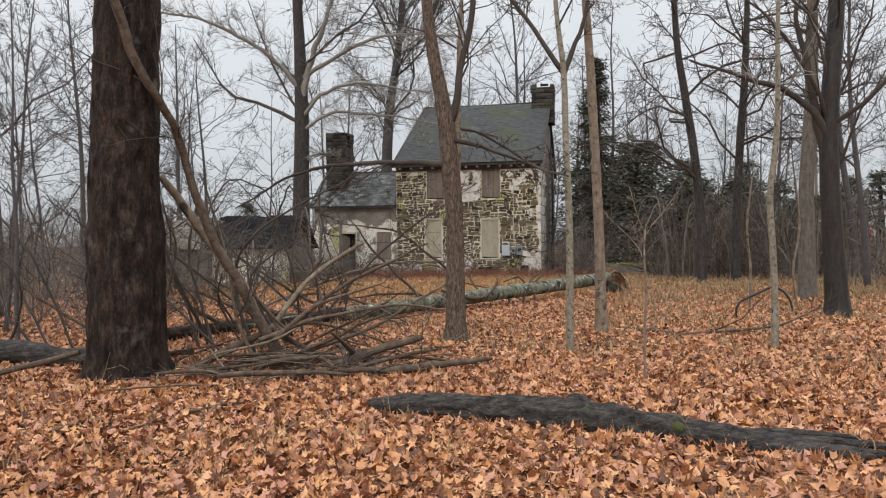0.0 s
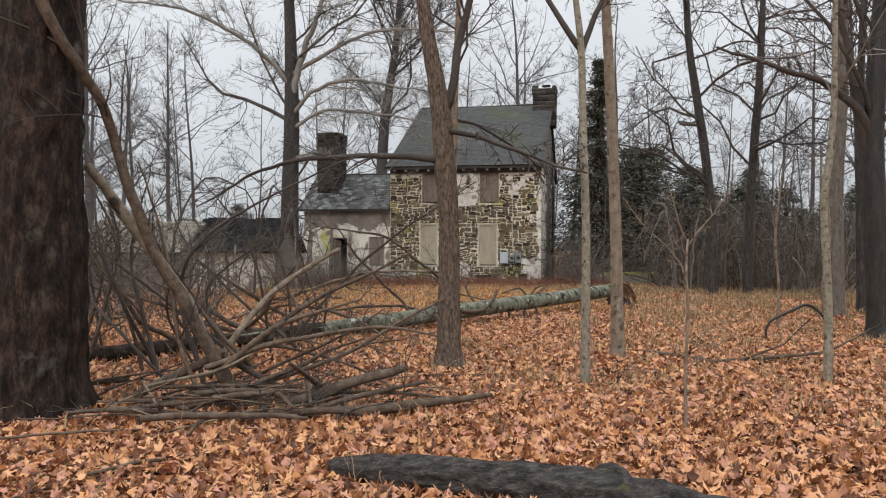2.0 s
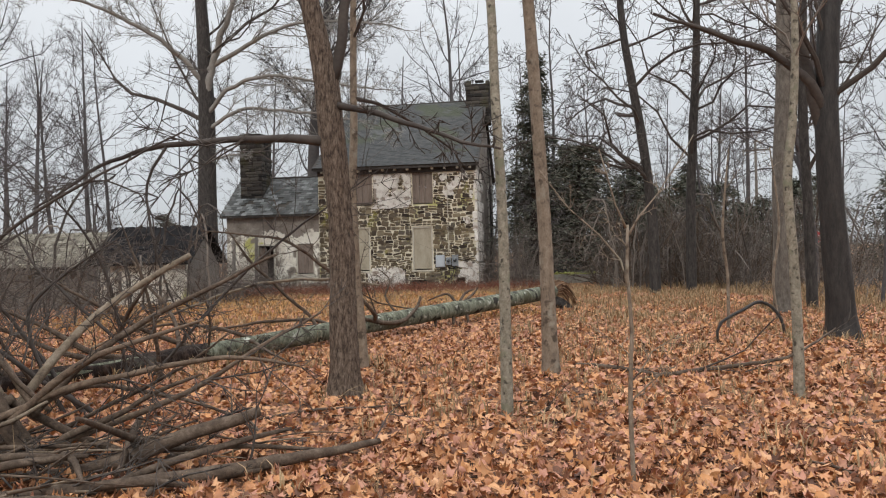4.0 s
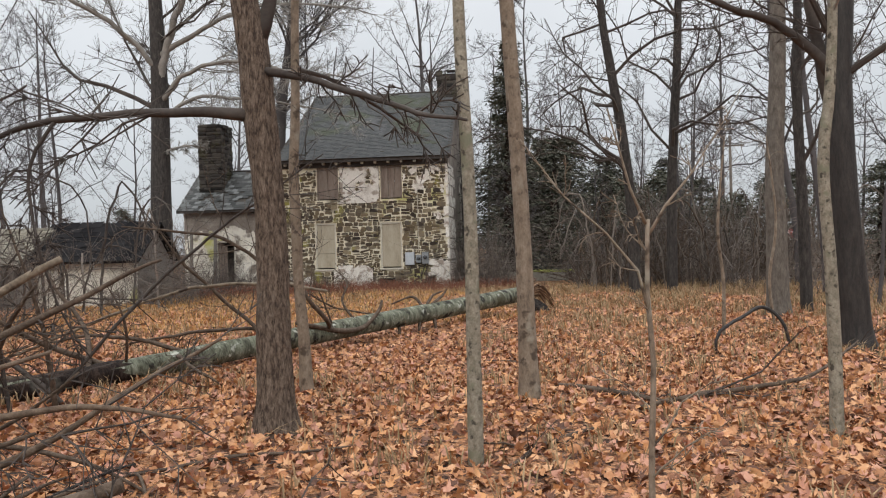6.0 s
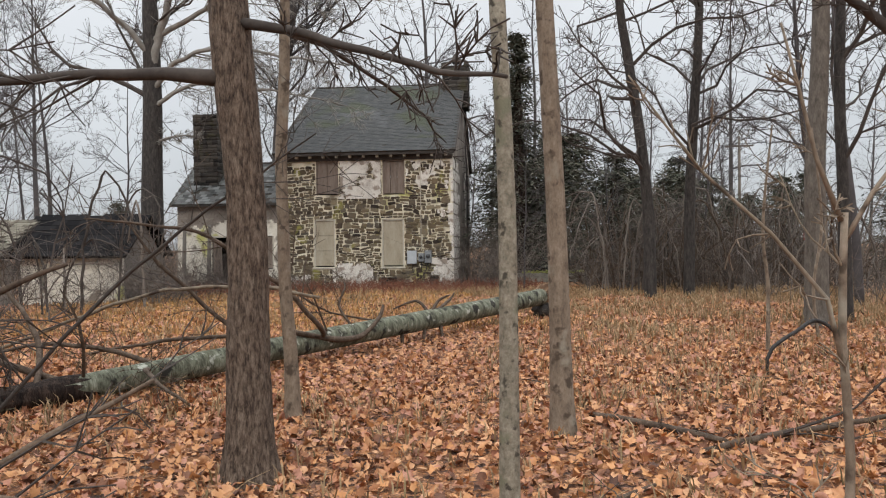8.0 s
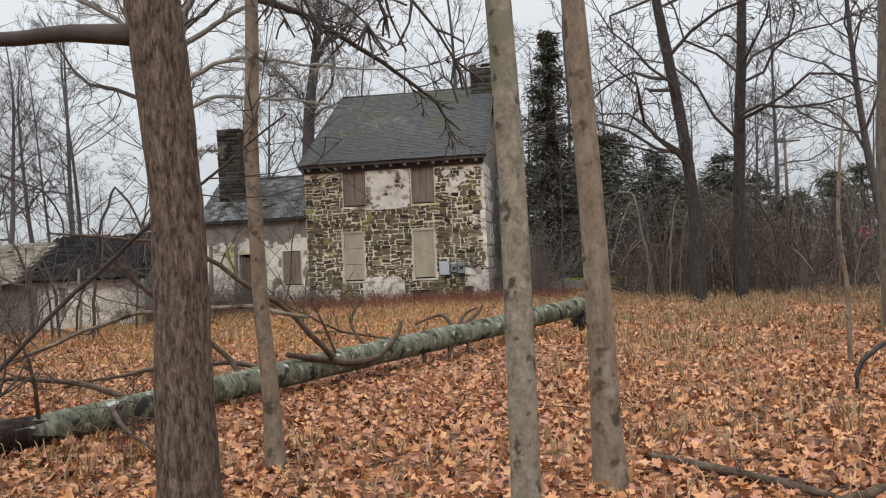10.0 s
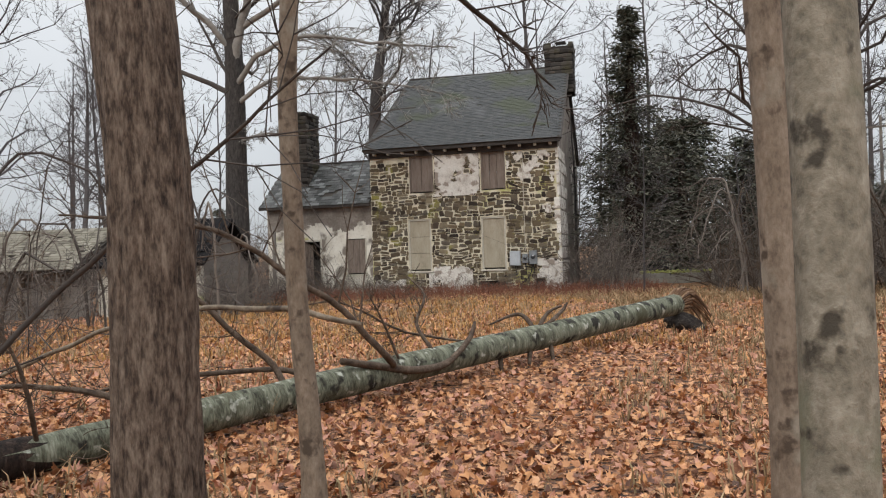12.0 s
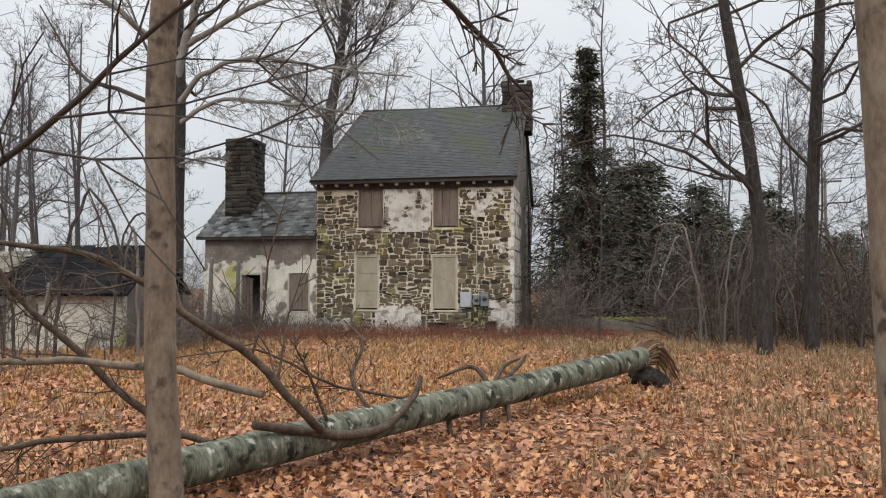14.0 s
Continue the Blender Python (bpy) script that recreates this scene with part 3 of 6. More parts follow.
def shingle_roof(parent, x0, x1, y0, z0, y1, z1, w, h, t, mat, mat_rest, limit, rng, missing=0.0, name="shingle", tilt=0.0, lean=0.0):
    o, u, v, n, ln = slope_frame(x0, y0, z0, y1, z1)
    shapes = shingle_shapes(rng, w, h, t, 6)
    meshes = [s.data(name, mat) for s in shapes] if limit else []
    rest, made = Geo(), 0
    rot = Matrix((u, v, n)).transposed()
    for r in range(int(ln / h)):
        k = 0
        off = -w * (0.5 if r % 2 else 0.0)
        while off + k * w < x1 - x0:
            x = off + k * w
            k += 1
            if x < lean * r * h / ln - 0.001 or x + w > x1 - x0 + 0.02 or rng.random() < missing:
                continue
            p = o + u * x + v * (r * h - 0.02) + n * (0.004 + rng.uniform(0, 0.006))
            m = Matrix.Translation(p) @ rot.to_4x4() @ Matrix.Rotation(rng.gauss(0, 0.012 + tilt), 4, "Z") @ Matrix.Rotation(abs(rng.gauss(0, tilt * 0.5)), 4, "X")
            i = rng.randrange(6)
            if made < limit:
                ob = part(name, meshes[i], None, parent)
                ob.matrix_local = m
                made += 1
            else:
                rest.add([tuple(m @ Vector(c)) for c in shapes[i].v], shapes[i].f)
    if rest.v:
        tagged(part(name + "_field", rest, mat_rest, parent), kind="stuff")


rr = random.Random(4)
roof = roof_deck("roof", S0 - 0.12, S1 + 0.12, -0.36, 5.44, DEEP / 2, RIDGE + 0.1, 0.1, M_DECK, house, "dark grey mossy shingle roof", LEAN)
roof_back = roof_deck("roof_back", S0 - 0.12, S1 + 0.12, DEEP + 0.36, 5.44, DEEP / 2, RIDGE + 0.1, -0.1, M_DECK, house, "", LEAN)
g = Geo()
g.tube([(S0 - 0.12 + LEAN, DEEP / 2, RIDGE + 0.12), (0, DEEP / 2, RIDGE + 0.07), (S1 + 0.12, DEEP / 2, RIDGE + 0.12)], [0.06] * 3, 6)
part("ridge_cap", g, M_DARKTRIM, house)
for x, d in ((S0 - 0.13, LEAN), (S1 + 0.13, 0.0)):
    g = Geo()
    g.tube([(x, -0.36, 5.40), (x + d, DEEP / 2, RIDGE + 0.04)], [0.07, 0.07], 4)
    part("barge_board", g, M_DARKTRIM, house)


# chimneys of rough stone
def stone_blob(rng, w, d, h):
    """One rough block, bevelled, centred on its base."""
    q = Geo()
    c = 0.12 * min(w, d, h)
    vs = []
    for z, k in ((0, c), (h * 0.25, 0), (h * 0.75, 0), (h, c)):
        for sx, sy in ((-1, -1), (1, -1), (1, 1), (-1, 1)):
            vs.append((sx * (w / 2 - k) * rng.uniform(0.93, 1.03), sy * (d / 2 - k) * rng.uniform(0.93, 1.03), z))
    fs = [(3, 2, 1, 0), (12, 13, 14, 15)] + [(r * 4 + i, r * 4 + (i + 1) % 4, (r + 1) * 4 + (i + 1) % 4, (r + 1) * 4 + i) for r in range(3) for i in range(4)]
    q.add(vs, fs)
    return q


def chimney(parent, x0, x1, y0, y1, z0, z1, rng, label):
    q = Geo()
    q.box(x0 + 0.06, y0 + 0.06, z0, x1 - 0.06, y1 - 0.06, z1 - 0.1)
    c = part("chimney", q, M_INSIDE, parent, label)
    st = Geo()
    z = z0
    while z < z1 - 0.03:
        h = rng.uniform(0.09, 0.22)
        top = z + h > z1 - 0.25
        for side in range(4):
            a, b = ((x0, x1) if side % 2 == 0 else (y0, y1))
            p = a
            while p < b - 0.05:
                w = min(rng.uniform(0.12, 0.48), b - p)
                if b - p - w < 0.12:
                    w = b - p
                mid = p + w / 2
                s = stone_blob(rng, w - 0.004, 0.2 + rng.uniform(-0.02, 0.05), h + rng.uniform(-0.02, 0.012))
                e = 0.03 if top else 0.0
                x, y, turn = ((mid, y0 + 0.08 - e, 0), (x1 - 0.08 + e, mid, 1), (mid, y1 - 0.08 + e, 0), (x0 + 0.08 - e, mid, 1))[side]
                if not (z > z1 - 0.3 and rng.random() < 0.22):
                    st.add([((x - vy if turn else x + vx), (y + vx if turn else y + vy), z + vz) for vx, vy, vz in s.v], s.f)
                p += w
        z += h
    part("chimney_stone", st, M_CHIMNEY, c)
    return c


chimney(house, 2.85, 3.98, 3.95, 5.05, 7.9, 9.95, random.Random(7), "broad rough stone chimney on the ridge")

# the low wing
wing_wall = Geo()
WX0, WX1, WD, WE, WR = -8.1, S0 - 0.004, 4.6, 3.45, 5.35
pierced(wing_wall, WX0, WX1, -0.4, WE, 0.1, 0.45, WHOLES)
wing = part("wing_wall", wing_wall, M_STUCCO, house, "stained white stucco wall of the low wing")
q = gable(WX0, WX0 + 0.35, -0.4, WE, WR - 0.1, WD)
part("wing_gable", q, M_STUCCO, house)
g = Geo()
g.box(WX0 + 0.35, WD - 0.35, -0.4, WX1, WD, WE)
part("wing_back_wall", g, M_GREY_WALL, house)
g = Geo()
x0, z0, x1, z1 = WHOLES[1]
for k in range(3):
    a = x0 + 0.05 + k * (x1 - x0 - 0.1) / 3
    g.slab(a + 0.005, 0.14, z0 + 0.05, a + (x1 - x0 - 0.1) / 3 - 0.005, 0.17, z1 - 0.03, 0.004)
wb = part("window_board", g, M_BOARD, wing, "brown boards over the wing window")
g = Geo()
g.slab(x0 + 0.002, 0.085, z0 + 0.002, x0 + 0.06, 0.2, z1 - 0.002, 0.006)
g.slab(x1 - 0.06, 0.085, z0 + 0.002, x1 - 0.002, 0.2, z1 - 0.002, 0.006)
g.slab(x0 - 0.04, 0.06, z0 - 0.06, x1 + 0.04, 0.2, z0 - 0.003, 0.006)
part("window_frame", g, M_TRIM, wb)
x0, z0, x1, z1 = WHOLES[0]
g = Geo()
g.slab(x0 + 0.002, 0.07, -0.2, x0 + 0.08, 0.25, z1 - 0.002, 0.006)
g.slab(x1 - 0.08, 0.07, -0.2, x1 - 0.002, 0.25, z1 - 0.002, 0.006)
g.slab(x0 + 0.082, 0.072, z1 - 0.08, x1 - 0.082, 0.25, z1 - 0.002, 0.006)
df = part("door_frame", g, M_TRIM, wing, "pale worn door frame around an open doorway")
g = Geo()
for k in range(3):
    g.slab(x0 + 0.09 + k * 0.12, 0.2 + 0.03 * k, -0.2, x0 + 0.2 + k * 0.12, 0.24 + 0.03 * k, 2.0 - 0.05 * k, 0.004)
part("door_leaf", g, M_BOARD, df, "half-open brown plank door")
g = Geo()
g.box(WX0 + 0.4, 2.4, -0.3, WX1 - 0.1, 2.5, 2.5)
part("inner_wall", g, M_INSIDE, house)
wing_roof = roof_deck("wing_roof", WX0 - 0.2, WX1, -0.2, 3.42, WD / 2, WR, 0.08, M_DECK, house, "low slate roof with slipped and missing slates")
roof_deck("wing_roof_back", WX0 - 0.2, WX1, WD + 0.2, 3.42, WD / 2, WR, -0.08, M_DECK, house, "")
g = Geo()
g.tube([(WX0 - 0.2, WD / 2, WR + 0.02), (WX1, WD / 2, WR + 0.02)], [0.05, 0.05], 6)
part("ridge_cap", g, M_DARKTRIM, house)
g = Geo()
g.box(WX0 - 0.2, -0.22, 3.33, WX1, -0.16, 3.43)
part("fascia", g, M_DARKTRIM, house)
chimney(house, -7.7, -6.65, 0.9, 2.15, 3.7, 7.35, random.Random(11), "tall rough stone chimney on the wing")

# meters, cable and cellar clutter
def meter(x, z, w, h, d, mat, dial):
    g = Geo()
    g.slab(x, -0.04 - d, z, x + w, -0.04, z + h, 0.012)
    m = part("meter_box", g, mat, house, "grey metal electric meter box" if dial else "pale blue grey electric service box")
    if dial:
        g = Geo()
        g.tube([(x + w / 2, -0.04 - d - 0.001, z + h * 0.55), (x + w / 2, -0.04 - d - 0.05, z + h * 0.55), (x + w / 2, -0.04 - d - 0.075, z + h * 0.55)], [w * 0.3, w * 0.3, w * 0.2], 14)
        part("dial", g, M_GLASS, m, "round glass meter dial", True)
    else:
        g = Geo()
        g.slab(x + 0.03, -0.052 - d, z + 0.03, x + w - 0.03, -0.042 - d, z + h - 0.03, 0.004)
        part("cover", g, mat, m)
    g = Geo()
    g.tube([(x + w / 2, -0.04 - d / 2, z + 0.01), (x + w / 2 + 0.01, -0.07, z - 0.15), (x + w / 2 + 0.02, -0.06, z - 0.35)], [0.018] * 3, 6)
    part("conduit", g, M_CABLE, m)


meter(1.78, 0.86, 0.40, 0.54, 0.14, M_METAL, False)
meter(2.24, 0.95, 0.22, 0.34, 0.1, M_METER, True)
meter(2.50, 0.90, 0.28, 0.50, 0.12, M_METER, True)
g = Geo()
pts, rad = resample([(2.6, -0.07, 0.85), (2.5, -0.08, 0.5), (2.2, -0.1, 0.2), (1.7, -0.12, 0.05), (1.2, -0.14, -0.05)], [0.02] * 5, 0.1)
g.tube(pts, rad, 6)
part("service_cable", g, M_CABLE, house, "black cable sagging to the ground", True)
g = Geo()
g.tube([(2.35, -0.05, 1.4), (2.35, -0.05, 5.1)], [0.014, 0.014], 5)
part("conduit", g, M_TRIM, house, "thin pale conduit up the wall")

# weathered posts that stand before the wing
for u, tall in ((-7.45, 2.75), (-6.38, 2.65)):
    g = Geo()
    pts, rad = resample([(0, 0, -0.3), (0.02, 0, tall * 0.5), (0.05, 0.02, tall)], [0.085, 0.08, 0.07], 0.2)
    g.tube(pts, rad, 9, 0.12, u)
    a = radians(-13)
    post = thing("post", "weathered grey wooden post standing before the wing", "post", (1.2 + u * math.cos(a) + 0.7 * math.sin(a), 37.2 + u * math.sin(a) - 0.7 * math.cos(a), -0.1))
    part("shaft", g, M_SHED_BOARD, post, "", True)

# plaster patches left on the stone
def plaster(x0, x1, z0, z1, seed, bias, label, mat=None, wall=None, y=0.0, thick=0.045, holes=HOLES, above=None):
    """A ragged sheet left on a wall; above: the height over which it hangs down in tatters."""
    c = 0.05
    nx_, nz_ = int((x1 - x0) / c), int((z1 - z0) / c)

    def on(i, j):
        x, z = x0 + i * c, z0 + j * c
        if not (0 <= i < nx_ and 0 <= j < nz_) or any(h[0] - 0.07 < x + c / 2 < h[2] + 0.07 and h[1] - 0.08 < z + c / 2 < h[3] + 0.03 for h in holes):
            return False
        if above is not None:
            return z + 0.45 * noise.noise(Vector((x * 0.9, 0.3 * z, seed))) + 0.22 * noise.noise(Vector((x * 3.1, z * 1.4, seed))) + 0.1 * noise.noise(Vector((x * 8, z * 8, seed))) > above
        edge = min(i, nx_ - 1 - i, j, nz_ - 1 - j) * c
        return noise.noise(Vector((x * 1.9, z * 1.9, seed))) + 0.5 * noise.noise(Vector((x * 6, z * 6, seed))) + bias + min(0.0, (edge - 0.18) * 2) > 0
    left = {(i, j) for i in range(nx_) for j in range(nz_) if on(i, j)}
    while left:                                         # each flake by itself
        todo, flake = [left.pop()], set()
        while todo:
            i, j = todo.pop()
            flake.add((i, j))
            for n in ((i - 1, j), (i + 1, j), (i, j - 1), (i, j + 1)):
                if n in left:
                    left.remove(n)
                    todo.append(n)
        if len(flake) < 4:
            continue
        q, idx = Geo(), {}

        def vert(i, j, back):
            key = (i, j, back)
            if key not in idx:
                idx[key] = len(q.v)
                jx = 0.02 * noise.noise(Vector((i * 0.9, j * 0.9, seed + 5)))
                jz = 0.02 * noise.noise(Vector((i * 0.9, j * 0.9, seed + 9)))
                q.v.append((x0 + i * c + jx, y if back else y - thick + 0.12 * thick * noise.noise(Vector((i * 0.3, j * 0.3, seed))), z0 + j * c + jz))
            return idx[key]
        for i, j in sorted(flake):
            q.f.append((vert(i, j, 0), vert(i + 1, j, 0), vert(i + 1, j + 1, 0), vert(i, j + 1, 0)))
            for di, dj, e, f in ((-1, 0, (i, j + 1), (i, j)), (1, 0, (i + 1, j), (i + 1, j + 1)), (0, -1, (i, j), (i + 1, j)), (0, 1, (i + 1, j + 1), (i, j + 1))):
                if (i + di, j + dj) not in flake:
                    q.f.append((vert(*e, 0), vert(*e, 1), vert(*f, 1), vert(*f, 0)))
        part("plaster_patch", q, mat or M_PLASTER, wall or front_wall, label)


plaster(-1.10, 0.80, 3.55, 5.12, 2.0, 0.42, "ragged patch of white plaster between the upper windows")
plaster(1.70, 3.10, 3.95, 5.12, 8.0, -0.02, "scattered flakes of white plaster")
plaster(-1.35, 0.35, -0.2, 0.95, 14.0, 0.55, "ragged white plaster at the foot of the wall")
plaster(2.75, 3.60, -0.2, 1.15, 21.0, 0.5, "ragged white plaster at the foot of the wall")
plaster(-3.58, -2.2, -0.2, 0.5, 25.0, 0.3, "remains of white plaster")
plaster(2.9, 3.5, 4.4, 5.1, 31.0, -0.05, "remains of white plaster")

# the wing wall is darker grey above about 2.5 m, with a ragged lower edge
plaster(WX0 + 0.02, WX1 - 0.02, 1.4, WE - 0.02, 41.0, 0, "ragged darker grey layer under the eaves of the wing", M_GREY_WALL, wing, 0.1, 0.012, WHOLES, 2.5)
plaster(S1 - 0.62, S1 - 0.02, 0.9, 5.1, 37.0, -0.3, "flakes of white plaster near the corner")

# ---- the outbuilding ----
def shed():
    t = thing("shed", "low derelict outbuilding with a sagging dark roof", "shed", (-8.05, 30.0, -0.08), -6)
    w = Geo()
    pierced(w, -1.2, 1.9, -0.2, 1.5, 0, 0.2, [(-0.55, 0.35, -0.35, 1.2)])
    part("plaster_wall", w, M_STUCCO, t, "stained white wall with yellow streaks")
    w = Geo()
    w.box(1.7, 0.2, -0.2, 1.9, 3.4, 1.45)
    w.box(-1.2, 3.2, -0.2, 1.7, 3.4, 1.45)
    part("end_wall", w, M_SHED_BOARD, t)
    rf = roof_deck("roof", -1.55, 2.15, -0.35, 1.45, 1.7, 2.75, 0.07, M_DARK_ROOF, t, "dark felt roof")
    roof_deck("roof_back", -1.55, 2.15, 3.75, 1.45, 1.7, 2.75, -0.07, M_DARK_ROOF, t, "")
    shingle_roof(rf, -1.55, 2.15, -0.37, 1.46, 1.7, 2.77, 0.4, 0.3, 0.01, M_DARK_ROOF, M_DARK_ROOF, 0, random.Random(3), 0.04)
    for k in range(24):
        b = Geo()
        x = -5.6 + k * 0.182
        b.slab(x, -0.35 + 0.01 * (k % 3), -0.2, x + 0.172, -0.3, 1.4 - 0.02 * (k % 4), 0.004)
        part("board", b, M_SHED_BOARD, t, "weathered grey vertical board")
    b = Geo()
    b.add([(1.72, 0.2, 1.45), (1.72, 3.3, 1.45), (1.72, 1.7, 2.6), (1.88, 0.2, 1.45), (1.88, 3.3, 1.45), (1.88, 1.7, 2.6)], [(0, 2, 1), (3, 4, 5), (0, 1, 4, 3), (1, 2, 5, 4), (2, 0, 3, 5)])
    part("gable_board", b, M_SHED_BOARD, t)
    for x in (-3.3, -2.2, -4.5):
        b = Geo()
        b.slab(x, -0.55, -0.2, x + 0.14, -0.41, 1.4, 0.01)
        part("post", b, M_PALEWOOD, t, "pale grey post")
    rp = roof_deck("porch_roof", -5.9, -1.25, -1.0, 1.38, 1.5, 2.62, 0.07, M_DECK, t, "pale weathered shingle roof")
    shingle_roof(rp, -5.9, -1.25, -1.03, 1.4, 1.5, 2.64, 0.22, 0.17, 0.015, M_PALE_SHINGLE, M_PALE_SHINGLE, 0, random.Random(5), 0.03)


shed()

# ---- the trees that stand along the way ----
R = random.Random
wild_tree("maple_tree", "large dark wet trunk beside the brush pile", "tree", R(1),
          [(-3.62, 8.6, -0.15), (-3.63, 8.6, 1.0), (-3.64, 8.6, 2.4), (-3.58, 8.6, 4.3), (-3.4, 8.7, 8), (-3.2, 8.9, 13)], [0.43, 0.41, 0.365, 0.33, 0.27, 0.12], M_BARK_DARK, M_TWIG,
          sides=90, step=0.06, rough=0.09, ridge=4.5, flare=0.25, count=(14, 9, 7), first=0.35)
wild_tree("maple_tree", "brown ridged trunk forking above head height", "tree", R(2),
          [(0.17, 11.45, -0.15), (0.167, 11.45, 1.0), (0.162, 11.45, 1.8), (0.09, 11.45, 2.75), (0.03, 11.45, 3.4), (-0.15, 11.45, 4.4), (-0.25, 11.5, 5.4), (-0.3, 11.6, 8), (-0.1, 11.7, 12)],
          [0.16, 0.134, 0.125, 0.138, 0.12, 0.09, 0.08, 0.07, 0.03], M_BARK_BROWN, M_TWIG, sides=96, step=0.04, rough=0.075, ridge=5.0, flare=0.45, first=0.4, count=(12, 9, 7),
          limbs=[([(0.05, 11.42, 2.68), (-0.35, 11.5, 2.72), (-1.0, 11.7, 2.74), (-1.77, 11.95, 2.72), (-2.6, 12.3, 2.55), (-3.5, 12.6, 2.1)], [0.06, 0.045, 0.036, 0.03, 0.022, 0.01]),
                 ([(-1.75, 11.93, 2.72), (-1.95, 11.9, 2.3), (-1.9, 11.85, 1.7), (-1.75, 11.9, 1.1), (-1.5, 12.0, 0.6)], [0.018, 0.015, 0.013, 0.01, 0.006]),
                 ([(0.15, 11.4, 3.05), (0.5, 11.2, 2.95), (0.95, 10.8, 2.72), (1.3, 10.3, 2.5), (1.62, 9.8, 2.36)], [0.04, 0.03, 0.024, 0.018, 0.01]),
                 ([(0.1, 11.45, 3.3), (0.22, 11.45, 3.7), (0.3, 11.45, 4.3), (0.45, 11.4, 5.2), (0.7, 11.4, 7.5)], [0.07, 0.06, 0.052, 0.045, 0.015])])
wild_tree("young_maple_tree", "slim grey trunk with lichen, forking high up", "tree", R(3),
          [(1.665, 10.05, -0.15), (1.667, 10.05, 0.8), (1.665, 10.06, 1.8), (1.635, 10.12, 2.9), (1.62, 10.18, 3.8), (1.52, 10.22, 4.8), (1.4, 10.3, 7.0), (1.5, 10.4, 9)], [0.056, 0.05, 0.046, 0.043, 0.04, 0.03, 0.022, 0.01],
          M_BARK_GREY, M_TWIG, sides=24, step=0.1, rough=0.05, first=0.5, count=(6, 5, 4),
          limbs=[([(1.62, 10.22, 3.8), (1.3, 10.2, 4.25), (0.9, 10.2, 4.8), (0.5, 10.3, 5.6)], [0.04, 0.03, 0.025, 0.01]), ([(1.62, 10.22, 3.75), (1.8, 10.25, 4.2), (1.95, 10.3, 4.6), (2.2, 10.3, 6)], [0.04, 0.032, 0.027, 0.01])])
wild_tree("young_maple_tree", "slim tan trunk leaning slightly", "tree", R(4),
          [(2.555, 12.25, -0.15), (2.55, 12.25, 0.3), (2.525, 12.28, 1.76), (2.44, 12.28, 3.6), (2.38, 12.28, 4.7), (2.3, 12.2, 5.6), (2.1, 12.4, 9)], [0.1, 0.092, 0.08, 0.072, 0.068, 0.06, 0.02],
          M_BARK_TAN, M_TWIG, sides=28, step=0.09, rough=0.06, flare=0.35, first=0.55, count=(7, 6, 5))
wild_tree("sapling", "thin crooked grey sapling", "tree", R(5),
          [(4.55, 10.38, -0.15), (4.55, 10.38, 0.6), (4.53, 10.38, 1.3), (4.49, 10.38, 2.1), (4.56, 10.38, 2.7), (4.6, 10.38, 3.4), (4.62, 10.4, 4.6), (4.7, 10.4, 7)], [0.056, 0.05, 0.046, 0.043, 0.04, 0.035, 0.028, 0.01],
          M_BARK_GREY, M_TWIG_PALE, sides=16, step=0.1, rough=0.05, first=0.3, count=(7, 4, 3), ratio=(0.25, 0.45, 0.45))
wild_tree("cherry_tree", "black wet trunk with broken side branches", "tree", R(6),
          [(7.52, 14.3, -0.15), (7.47, 14.3, 0.6), (7.40, 14.3, 1.8), (7.33, 14.3, 3.4), (7.42, 14.3, 5.0), (7.52, 14.35, 6.1), (7.6, 14.4, 10)], [0.24, 0.205, 0.185, 0.17, 0.16, 0.14, 0.05],
          M_BARK_BLACK, M_TWIG, sides=28, step=0.12, rough=0.07, flare=0.4, first=0.35, count=(14, 9, 7),
          limbs=[([(7.35, 14.3, 3.3), (7.0, 14.2, 3.9), (6.5, 14.2, 4.3), (5.6, 14.1, 4.6), (4.6, 14.1, 4.9)], [0.09, 0.07, 0.055, 0.04, 0.015]),
                 ([(7.35, 14.3, 3.0), (7.1, 14.3, 3.7), (6.95, 14.3, 4.6), (6.7, 14.3, 6.0)], [0.1, 0.09, 0.07, 0.03])])
wild_tree("young_maple_tree", "slim tan trunk in front of the fallen log", "tree", R(7),
          [(0.31, 13.2, -0.15), (0.295, 13.2, 0.5), (0.25, 13.2, 1.2), (0.235, 13.2, 1.8), (0.225, 13.2, 2.4), (0.26, 13.2, 3.1), (0.3, 13.3, 5), (0.5, 13.4, 8.5)], [0.075, 0.064, 0.057, 0.056, 0.054, 0.05, 0.04, 0.012],
          M_BARK_TAN, M_TWIG, sides=28, step=0.07, rough=0.07, flare=0.2, first=0.5, count=(7, 6, 4),
          limbs=[([(0.28, 13.2, 3.5), (0.7, 13.8, 3.5), (1.2, 14.4, 3.3), (1.71, 15.0, 3.06), (1.8, 15.05, 2.9), (1.95, 15.1, 2.78)], [0.03, 0.024, 0.02, 0.016, 0.013, 0.006])])
wild_tree("oak_tree", "pale grey trunk behind the black one", "tree", R(8),
          [(9.36, 19.3, -0.15), (9.36, 19.3, 1.7), (9.35, 19.3, 3.0), (9.5, 19.3, 6.2), (9.6, 19.5, 13)], [0.23, 0.195, 0.18, 0.15, 0.05], M_BARK_DULL, M_TWIG, sides=28, step=0.2, rough=0.06, flare=0.35,
          first=0.3, count=(16, 10, 7))
